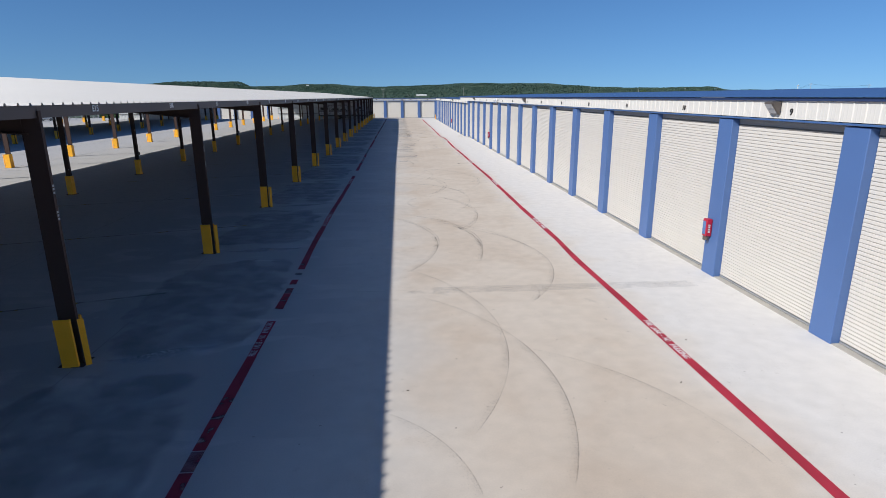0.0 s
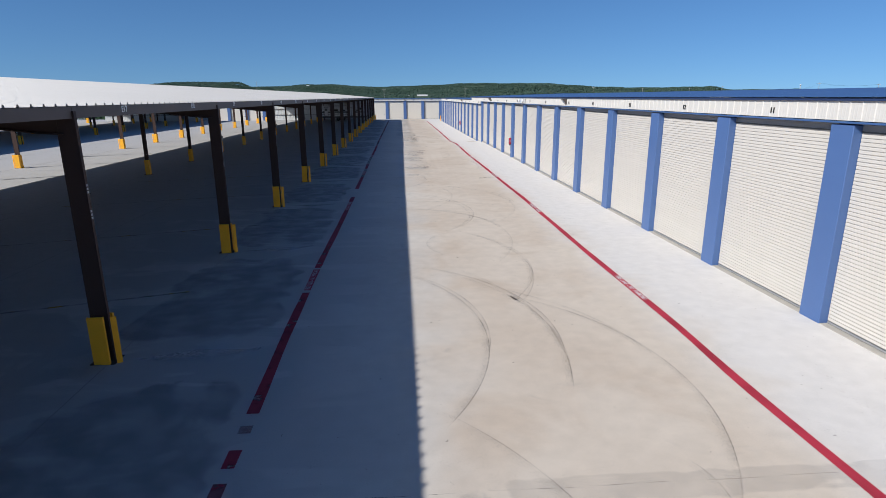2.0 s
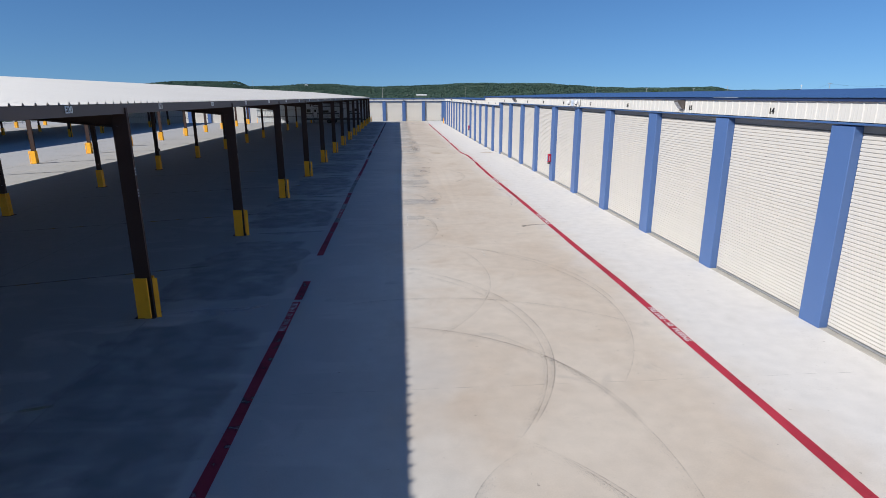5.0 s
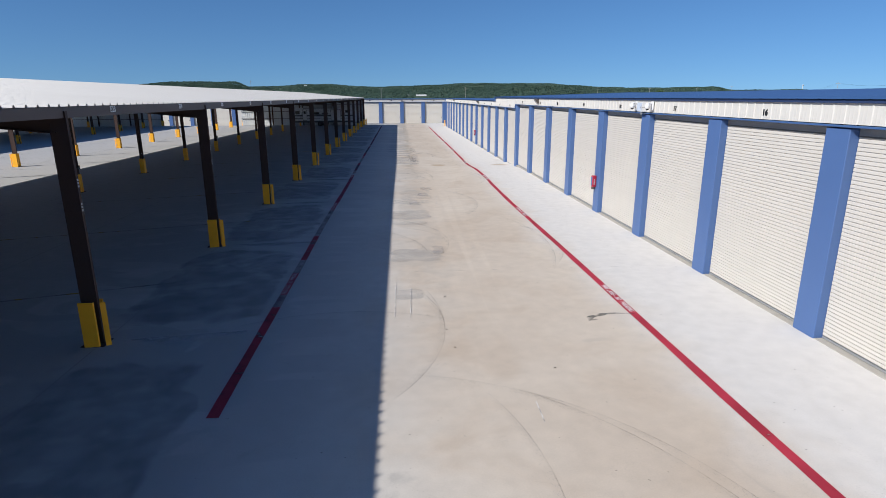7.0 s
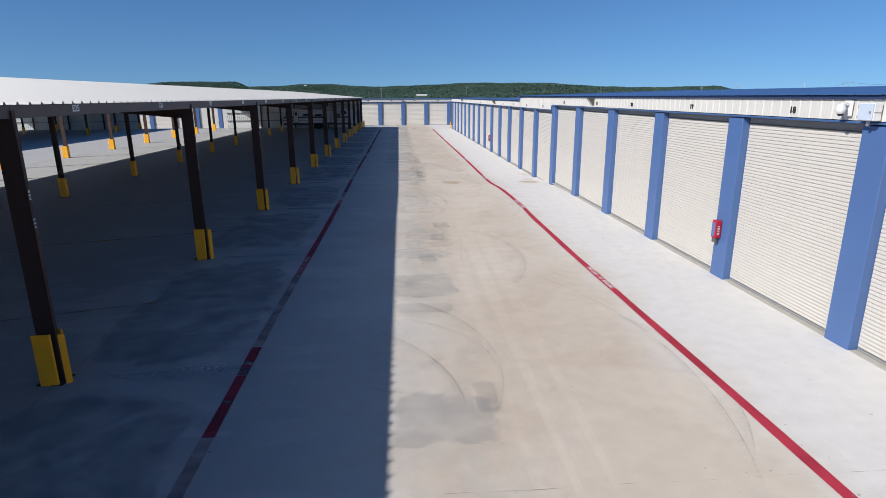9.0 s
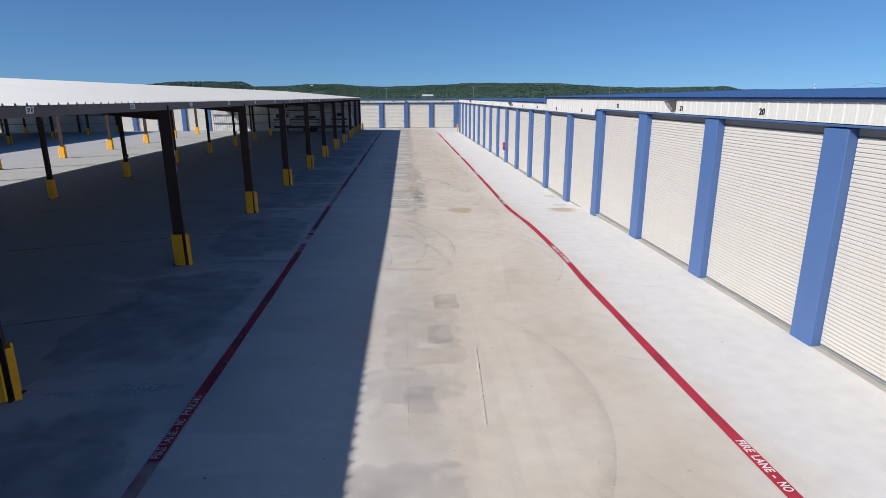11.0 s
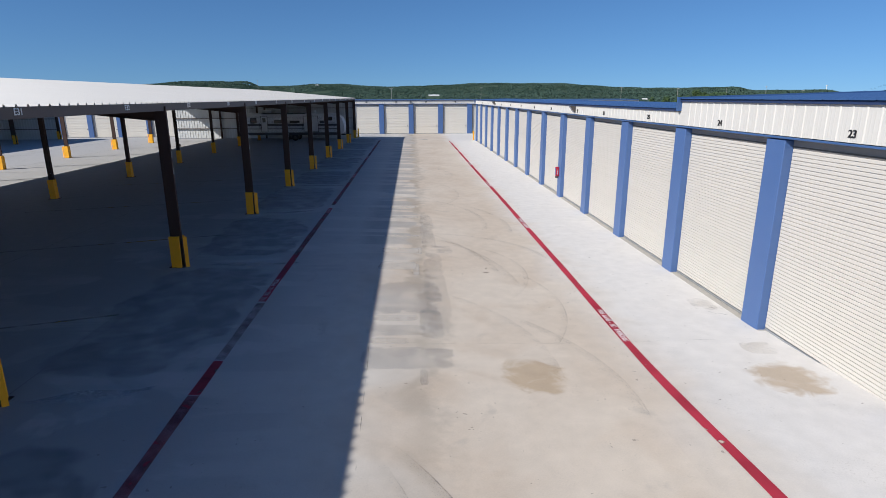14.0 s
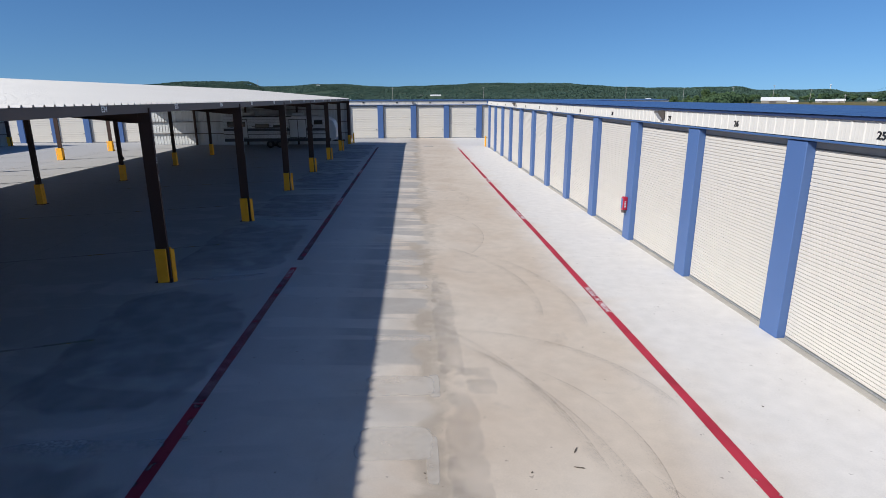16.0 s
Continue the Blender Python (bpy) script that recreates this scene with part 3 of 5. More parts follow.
def stain(x, y, rx, ry, material, rise=0.0):
    """A flat stain on the paving, its half sizes rx and ry."""
    nx, ny = max(2, int(rx * 3)), max(2, int(ry * 3))
    ob_bm = bmesh.new()
    uv = ob_bm.loops.layers.uv.new("UVMap")
    grid = [[ob_bm.verts.new((x + rx * 1.5 * (2 * i / nx - 1), y + ry * 1.5 * (2 * j / ny - 1), gz(x, y + ry * 1.5 * (2 * j / ny - 1)) + 0.0016 + rise)) for i in range(nx + 1)] for j in range(ny + 1)]
    for row in grid:
        for v in row:
            v.co.z = gz(v.co.x, v.co.y) + 0.0016 + rise
    for j in range(ny):
        for i in range(nx):
            f = ob_bm.faces.new((grid[j][i], grid[j][i + 1], grid[j + 1][i + 1], grid[j + 1][i]))
            for loop, (a, c) in zip(f.loops, ((i, j), (i + 1, j), (i + 1, j + 1), (i, j + 1))):
                loop[uv].uv = (1.5 * (2 * a / nx - 1), 1.5 * (2 * c / ny - 1))
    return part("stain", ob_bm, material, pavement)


for i, (x, y, rx, ry) in enumerate(((0.55, 46.3, 0.82, 0.72), (1.25, 46.9, 0.18, 0.5), (0.27, 42.75, 0.34, 0.36), (0.5, 52.5, 0.8, 0.95),
                                   (1.45, 59.7, 0.3, 0.55), (1.2, 57.75, 0.28, 0.5), (0.72, 55.1, 0.26, 0.42), (0.62, 75.9, 0.85, 1.15), (0.38, 73.77, 0.62, 0.29), (0.62, 72.43, 0.88, 0.48), (1.15, 74.2, 0.26, 0.8), (0.93, 71.65, 0.07, 0.3))):
    stain(x, y, rx, ry, M_DAMP, 0.0001 * i)
for i, (x, y, rx, ry) in enumerate(((4.0, 13.35, 3.8, 0.26), (0.85, 57.7, 0.8, 1.5), (0.6, 55.6, 0.9, 0.6), (1.35, 77.0, 0.30, 3.4), (1.3, 83.5, 0.25, 3.0), (1.75, 80.5, 0.3, 0.5), (0.4, 50.9, 0.7, 0.3), (0.3, 66.6, 0.5, 0.18), (0.6, 62.4, 0.8, 0.17))):
    stain(x, y, rx, ry, M_DAMP_FAINT, 0.0014 + 0.0001 * i)
for i, (x, y, rx, ry) in enumerate(((7.9, 75.23, 0.30, 0.42), (7.8, 72.6, 0.35, 0.3))):
    stain(x, y, rx, ry, M_TAN_STAIN, 0.0024 + 0.0001 * i)
# wet ground with shade painted in, drained streaks from each post to the stripe
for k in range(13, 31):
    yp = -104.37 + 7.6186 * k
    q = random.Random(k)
    stain(-4.75 + q.uniform(-0.15, 0.15), yp + 3.7 + q.uniform(-0.3, 0.3), 1.55, 3.0 + q.uniform(-0.3, 0.3), M_WET_SHADE, 0.0003 + 0.0002 * (k % 2))
    reach = q.uniform(2.0, 3.1)
    rise = q.uniform(0.1, 0.6)
    rows = []
    for j in range(9):
        f = j / 8
        x, half = -5.68 + reach * f, 0.04 + 0.34 * math.sin(min(1.0, f * 1.15) * 2.6) ** 2
        yc = yp + 0.03 + rise * f * f + 0.05 * math.sin(f * 9 + k)
        rows.append([(x, yc - half, 0.0032), (x, yc + half * 0.6, 0.0032)])
    uv_strip("stain", [[(x, y, gz(x, y) + z) for x, y, z in row] for row in rows], M_STREAK)

# hairline saw cuts and scratches along the lane
for pts, half, material in ((((-0.25, 74.6), (-0.13, 72.4), (-0.05, 69.0)), 0.007, M_JOINT_FINE), (((0.52, 58.4), (0.54, 54.0)), 0.006, M_JOINT_FINE), (((1.85, 57.0), (1.66, 54.3)), 0.006, M_SCRATCH),
                            (((-0.08, 43.7), (-0.10, 41.3)), 0.008, M_SCRATCH), (((0.30, 43.2), (0.25, 41.2)), 0.008, M_SCRATCH), (((2.18, 37.5), (2.17, 36.9)), 0.008, M_SCRATCH)):
    rows = []
    for (xa, ya), (xb, yb) in zip(pts, pts[1:]):
        for j in range(9):
            x, y = xa + (xb - xa) * j / 8, ya + (yb - ya) * j / 8
            rows.append([(x - half, y, gz(x, y) + 0.0042), (x + half, y, gz(x, y) + 0.0042)])
    uv_strip("scratch", rows, material)

# short cracks by a door
for xa, ya, xb, yb in ((8.10, 75.0, 8.28, 74.82), (7.80, 74.70, 7.93, 74.55), (7.98, 74.60, 8.14, 74.45), (7.95, 74.95, 8.08, 74.90)):
    uv_strip("crack", [[(xa + (xb - xa) * f, ya + (yb - ya) * f - 0.012 + 0.02 * math.sin(f * 3.1), -0.2558), (xa + (xb - xa) * f, ya + (yb - ya) * f + 0.008 + 0.03 * math.sin(f * 3.1), -0.2558)] for f in (0, 0.25, 0.5, 0.75, 1)], M_SKID)

# crumbs, twigs and leaves lying about
CRUMBS = ((0.99, 40.48), (0.64, 41.33), (1.11, 42.52), (-2.07, 53.32), (1.15, 23.85), (0.08, 18.83), (-3.44, 20.29), (2.75, 18.69), (4.67, 8.31), (0.04, 8.4), (5.6, 9.97), (2.05, 63.28), (2.29, 67.52),
          (0.41, 64.03), (6.39, 79.46), (2.19, 77.91), (-1.2, 88.17), (0.73, 77.91), (1.08, 39.6), (2.79, 38.6), (2.87, 78.0), (2.93, 78.4))
for i, (x, y) in enumerate(CRUMBS):
    q = random.Random(i + 50)
    bm = bmesh.new()
    long = q.uniform(0.014, 0.03) if i < 20 else 0.08
    prism(bm, [(-long, -0.006), (-long * 0.3, -0.013), (long * 0.8, -0.006), (long, 0.004), (long * 0.1, 0.012), (-long * 0.8, 0.006)], 'z', 0.0, 0.009)
    bmesh.ops.bevel(bm, geom=bm.edges[:], offset=0.0015, segments=1, affect='EDGES')
    crumb = part("dry_leaf", bm, M_CRUMB, at=pose(x, y, gz(x, y) + 0.001, 0, 0, q.uniform(0, 180)))
    tagged(crumb, "small dark dry leaf lying on the pale concrete", "leaf", "dry leaves on the drive")
for i, (x, y, rx, ry) in enumerate(((0.35, 80.3, 0.6, 0.36), (0.95, 80.3, 0.10, 0.42), (0.3, 78.6, 0.55, 0.42), (0.85, 78.2, 0.09, 0.55), (0.32, 74.45, 0.50, 0.17), (0.25, 73.2, 0.40, 0.16), (0.35, 82.3, 0.62, 0.16), (0.4, 85.6, 0.6, 0.22), (0.35, 87.9, 0.6, 0.34))):
    stain(x, y, rx, ry, M_DRY, 0.0024 + 0.0001 * i)

grate = thing("drain_grate", "narrow dark steel drain grate across the concrete lane", "drain grate", at=pose(1.92, 130.5, gz(1.92, 130.5)))
part("frame", boxed(-0.78, 0.78, -0.16, 0.16, -0.02, 0.004), M_JOINT, grate)
grate_bar = meshed("bar", boxed(-0.02, 0.02, -0.13, 0.13, 0.005, 0.012), M_GALV)
for i in range(17):
    part("bar", grate_bar, None, grate, at=pose(-0.70 + 0.0875 * i, 0, 0))

# worn yellow stall lines, slanting away under the canopy
for k in range(13, 31):
    yl = 36.55 + 7.6186 * (k - 18)
    rows = []
    for i in range(11):
        x = -5.86 - i * 0.98
        yc = yl + 0.31 * (x + 5.86)
        rows.append([(x, yc - 0.05, gz(x, yc) + 0.006), (x, yc + 0.05, gz(x, yc) + 0.006)])
    line = uv_strip("stall_line", rows, M_YELLOW_WORN)
    line.parent = None
    tagged(line, "worn yellow stall line on the canopy's concrete floor", "road marking", "stall lines")

# joints between the pours
for x, y0, y1, half in ((-5.91, -14, 131, 0.007), (-11.2, -14, 131, 0.007), (-16.45, -14, 131, 0.007), (-21.7, -14, 131, 0.011), (-26.94, -14, 131, 0.012), (-32.2, -14, 150, 0.012), (-38.0, -14, 150, 0.012), (-44, 0, 150, 0.012)):
    n = int((y1 - y0) / 3)
    uv_strip("slab_joint", [[(xx, y0 + (y1 - y0) * i / n, gz(xx, y0 + (y1 - y0) * i / n) + 0.003) for xx in (x - half, x + half)] for i in range(n + 1)], M_JOINT)
for k in range(24, 63):
    yj = -104.57 + 3.8093 * k + 3.2
    uv_strip("slab_joint", [[(-17.0 - 2.0 * i, yj - 0.011, gz(-17.0 - 2.0 * i, yj) + 0.0035), (-17.0 - 2.0 * i, yj + 0.011, gz(-17.0 - 2.0 * i, yj) + 0.0035)] for i in range(25)], M_JOINT)
for yj in (-4.0, 13.4, 29.0, 44.6, 60.2, 73.1, 88.6, 104.2, 119.8):
    rows = [[(x, yj - 0.004 + 0.01 * math.sin(x * 3), gz(x, yj) + 0.0022), (x, yj + 0.004 + 0.01 * math.sin(x * 3), gz(x, yj) + 0.0022)] for x in (-5.6 + 0.5 * i for i in range(28))]
    uv_strip("slab_joint", rows, M_JOINT_FINE, "hairline joint between two pours")

# ---------------------------------------------------------------- storage building with roll-up doors
BAY, Y0 = 4.267, -23.998
PW, XF, XD = 0.61, 8.30, 8.50                    # pilaster width, its face, the doors' plane
HA, FA = 4.135, 0.0                              # door head and floor before the step
HB, FB = 3.876, -0.26


def py(k):
    return Y0 + 0.03 + BAY * k


# M_DOOR's cream lightened for the end doors: sunlight put into the paint.
M_DOOR_E = mat("sunlit_cream_door_steel", (0.68, 0.64, 0.565), 0.5, vary=0.03, scale=1.2, bump=0.0)


def slat_mesh(width, name="slat", h=0.0762, material=None):
    """One curved slat of a roll-up door along y, 0..width, its face towards -x."""
    bm = bmesh.new()
    prof = [(0.006, 0.0), (0.006, 0.008), (-0.011, 0.011), (-0.014, 0.018), (-0.014, h - 0.008), (-0.010, h - 0.001), (0.006, h), (0.02, h), (0.02, 0.0)]
    if h > 0.1:
        prof = [(0.015, 0.0), (0.015, 0.035), (-0.012, 0.045), (-0.014, 0.06), (-0.014, h - 0.010), (-0.009, h - 0.001), (0.015, h), (0.02, h), (0.02, 0.0)]
    prism(bm, prof, 'y', 0.0, width)
    return meshed(name, bm, material or M_DOOR)


M_BRUSH_SHADE = mat("dark_brush_shade", (0.12, 0.12, 0.115), 0.9, vary=0.2, bump=0.0)
M_SILL = mat("gritty_threshold_concrete", (0.40, 0.375, 0.33), 0.9, vary=0.16, scale=2.5, fine=30.0, bump=0.004)
M_SEAL_SHADE = mat("grey_head_seal_shade", (0.30, 0.295, 0.285), 0.7, vary=0.08, bump=0.0)
DOOR_W = BAY - PW
SLAT = slat_mesh(DOOR_W - 0.02)


def roll_up_door(parent, head, at, slat=None, width=DOOR_W, pitch=0.0762):
    """Slats, guides, bottom bar and latch of a door of that height; stands at the origin, opening along y."""
    d = part("roll_up_door", boxed(0.03, 0.05, 0, width, 0.0, head), M_DOOR, parent, at=at)
    n = int((head - 0.07) / pitch)
    for i in range(n):
        part("slat", slat or SLAT, None, d, at=pose(0, 0.01, 0.07 + pitch * i))
    bar = part("bottom_bar", boxed(-0.03, 0.028, 0.02, width - 0.02, 0.02, 0.062, bevel=0.006), M_GALV, d, "grey metal bottom bar")
    part("rubber_seal", boxed(-0.012, 0.02, 0.022, width - 0.022, 0.0, 0.019), M_RUBBER, bar)
    # Seal and brush kept dark: the header's shadow is put into both.
    part("head_seal_shade", boxed(-0.024, -0.016, 0.014, width - 0.014, head - 0.115, head), M_SEAL_SHADE, d, "grey seal strip at the head, dark also for the header's shade")
    part("brush_shade_strip", boxed(-0.030, -0.025, 0.014, width - 0.014, head - 0.15, head - 0.118), M_BRUSH_SHADE, d, "dark brush strip under the seal, also for the header's shade")
    part("guide", boxed(0.004, 0.028, -0.0, 0.009, 0.0, head), M_GALV, d)
    part("guide", boxed(0.004, 0.028, width - 0.009, width, 0.0, head), M_GALV, d)
    return d


def pilaster(parent, k, top, bottom):
    bm = boxed(XF, XD + 0.05, py(k) - PW, py(k), bottom, top, bevel=0.012)
    part("pilaster", bm, M_BLUE, parent)


def ribbed_wall(y0, y1, x, z0, z1):
    """Vertical ribs and finer stiffeners on a wall along y, facing -x."""
    bm = bmesh.new()
    line, v = [(x, y0, z0)], y0 + 0.1
    while v + 0.3 < y1:
        line += [(x, v, z0), (x - 0.015, v + 0.016, z0), (x - 0.015, v + 0.036, z0), (x, v + 0.052, z0)]
        for u in (0.12, 0.205):
            line += [(x, v + u, z0), (x - 0.0018, v + u + 0.012, z0), (x - 0.0018, v + u + 0.024, z0), (x, v + u + 0.036, z0)]
        v += 0.305
    line.append((x, y1, z0))
    return sheet(bm, line, (0, 0, z1 - z0))


def storage_building():
    b = thing("storage_building", "long cream metal storage building with blue pilasters and roll-up doors", "building")
    k0, k1 = 4, 36
    for k in range(k0, k1 + 1):
        head, floor = (HA, FA) if k <= 22 else (HB, FB)
        pilaster(b, k, head if k != 22 else HA, min(floor, -0.3 if k >= 22 else -0.05))
        if k > k0:
            dh, df = (HA, FA) if k <= 22 else (HB, FB)
            roll_up_door(b, dh - df, pose(XD, py(k - 1), df))
            part("threshold", boxed(XF + 0.02, XD + 0.07, py(k - 1) + 0.003, py(k) - PW - 0.003, df - 0.02, df + 0.012, bevel=0.004), M_SILL, b, "gritty grey door threshold")
    # body behind the doors
    part("wall", boxed(XD + 0.08, 31.5, py(k0) - PW, py(24) - 0.3, -0.9, 4.5), M_CREAM, b)
    part("wall", boxed(XD + 0.08, 15.6, py(24) - 0.28, py(k1), -0.9, 4.25), M_CREAM, b)
    # blue head trim over the doors
    for a, c, h in ((py(k0) - PW, py(22), HA), (py(22) + 0.004, py(k1), HB)):
        part("head_trim", boxed(XF - 0.05, XD + 0.07, a, c, h + 0.02, h + 0.062, bevel=0.008), M_BLUE_ROOF, b)
    part("step_trim", boxed(XF - 0.055, XF + 0.03, py(22) - 0.02, py(22) + 0.06, HB + 0.08, HA - 0.003), M_BLUE, b)
    ta, tb = 4.60, 4.345
    part("fascia_panel", ribbed_wall(py(k0) - PW, py(22), XF - 0.03, HA + 0.077, ta), M_CREAM, b)
    part("fascia_panel", ribbed_wall(py(22), py(24) - 0.3, XF - 0.03, HB + 0.077, ta), M_CREAM, b)
    part("fascia_panel", ribbed_wall(py(24) - 0.3, py(k1), XF - 0.03, HB + 0.077, tb), M_CREAM, b)
    # roofs
    for y0, y1, ze, xr, zr, xb in ((py(k0) - PW, py(24) - 0.3, 4.66, 20.0, 5.0, 31.9), (py(24) - 0.29, py(k1) + 0.1, 4.40, 11.9, 4.48, 16.0)):
        bm = bmesh.new()
        xe = XF - 0.125
        line = [(xe, y, ze + h) for y, h in ribs(y0, y1, 0.61, 0.012, 0.05)]
        sheet(bm, line, (xr - xe, 0, zr - ze))
        line = [(xr, y, zr + h) for y, h in ribs(y0, y1, 0.61, 0.012, 0.05)]
        sheet(bm, line, (xb - xr, 0, ze - zr))
        part("roof", bm, M_BLUE_ROOF, b)
        part("eave_trim", boxed(XF - 0.085, XF - 0.02, y0, y1, ze - 0.075, ze - 0.004, bevel=0.008), M_TRIM_SHADE, b)
        bm = bmesh.new()
        prism(bm, [(xe - 0.03, ze - 0.32), (xe - 0.03, ze + 0.05), (xr, zr + 0.05), (xb, ze + 0.05), (xb, ze - 0.32)], 'y', y1 - 0.005, y1 + 0.07)
        part("gable_trim", bm, M_BLUE_ROOF, b)
    # unit numbers
    for n in range(5, 37):
        zc = (HA if n <= 22 else HB) + 0.22
        yc = py(n - 1) + DOOR_W / 2 + 0.05
        if n % 6 == 3:
            yc = 12.12 + 25.5 * (n - 9) / 6 - 0.47
        part("unit_number", letters(str(n), 0.185, M_BLACK, 0.008, 1.0, bold=0.003), None, b, "black vinyl digits", pose(XF - 0.0395, yc, zc, 90, 0, -90))
    return b


right_building = storage_building()


# ---------------------------------------------------------------- building across the end
def end_building():
    b = thing("end_storage_building", "cream metal storage building with blue pilasters across the lane's end", "building")
    ye, head = 145.7, 3.71
    rows = [(-3.815 + 4.2327 * k, -0.435, 4.2327) for k in range(-1, 8)] + [(-32.46 - 4.0 * k, -0.75, 4.0) for k in range(0, 6)]
    for x, base, bay in rows:
        w = bay - 0.82
        part("pilaster", boxed(x, x + 0.70, ye - 0.02, ye + 0.26, base - 0.3, head, bevel=0.012), M_BLUE, b)
        # The jamb's grey stands in for the shadow beside the pilaster.
        part("jamb", boxed(x + 0.705, x + 0.82, ye + 0.12, ye + 0.26, base - 0.3, head), M_TAG, b, "door jamb greyed for the shadow beside the pilaster")
        part("latch", boxed(x - 0.22, x - 0.12, ye + 0.10, ye + 0.17, base + 1.05, base + 1.17, bevel=0.01), M_RUBBER, b)
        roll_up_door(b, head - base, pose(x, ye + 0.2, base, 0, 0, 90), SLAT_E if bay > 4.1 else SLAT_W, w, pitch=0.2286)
    part("wall", boxed(-62, 34, ye + 0.27, ye + 9, -1.2, 4.2), M_CREAM, b)
    part("wall", boxed(-32.46 + 0.83, -3.815 - 4.2327 * 2 + 0.83, ye, ye + 0.265, -1.2, head), M_CREAM, b)
    part("head_trim", boxed(-62, 34, ye - 0.08, ye + 0.25, head, head + 0.08, bevel=0.008), M_BLUE, b)
    bm = bmesh.new()
    sheet(bm, [(x, ye - 0.05 - h, head + 0.082) for x, h in ribs(-62, 34, 0.305, 0.018, 0.07)], (0, 0, 0.46))
    part("fascia_panel", bm, M_CREAM, b)
    bm = bmesh.new()
    sheet(bm, [(x, ye - 0.15, 4.30 + h) for x, h in ribs(-62, 34, 0.61, 0.02)], (0, 5.0, 0.09))
    sheet(bm, [(x, ye + 4.85, 4.39 + h) for x, h in ribs(-62, 34, 0.61, 0.02)], (0, 5.0, -0.09))
    part("roof", bm, M_BLUE_ROOF, b)
    part("eave_trim", boxed(-62, 34, ye - 0.17, ye - 0.08, 4.22, 4.296, bevel=0.008), M_TRIM_SHADE, b)
    for k in range(-1, 7):
        me = part("unit_number", boxed(-0.12, 0.12, -0.004, 0.004, -0.07, 0.07), M_BLACK, b, at=pose(-3.815 + 4.2327 * k + 2.5, ye - 0.09, 4.03))
    return b


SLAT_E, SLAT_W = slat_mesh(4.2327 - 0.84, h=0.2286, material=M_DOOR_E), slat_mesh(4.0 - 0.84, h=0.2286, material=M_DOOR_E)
end_b = end_building()

# ---------------------------------------------------------------- vehicle canopies
BENT, B0 = 7.6186, -104.57
CX = [-6.0, -16.45, -26.90]                    # post rows
EZ, RZ = 4.57, 5.49                             # eave and ridge height of the roof sheet


def bent_y(k):
    return B0 + BENT * k + 0.2


def column(depth, flange, high):
    """A boxed steel column, its edges eased, the flange lips a little proud of the web plates."""
    d, f, t = depth / 2, flange / 2, 0.014
    bm = bmesh.new()
    prism(bm, [(-d, -f), (-d + t, -f), (-d + t, -f + 0.008), (d - t, -f + 0.008), (d - t, -f), (d, -f), (d, f), (d - t, f), (d - t, f - 0.008), (-d + t, f - 0.008), (-d + t, f), (-d, f)], 'z', 0, high)
    return bm


def roof_z(x, mid):
    return EZ + (RZ - EZ) * (1 - abs(x - mid) / 10.55)


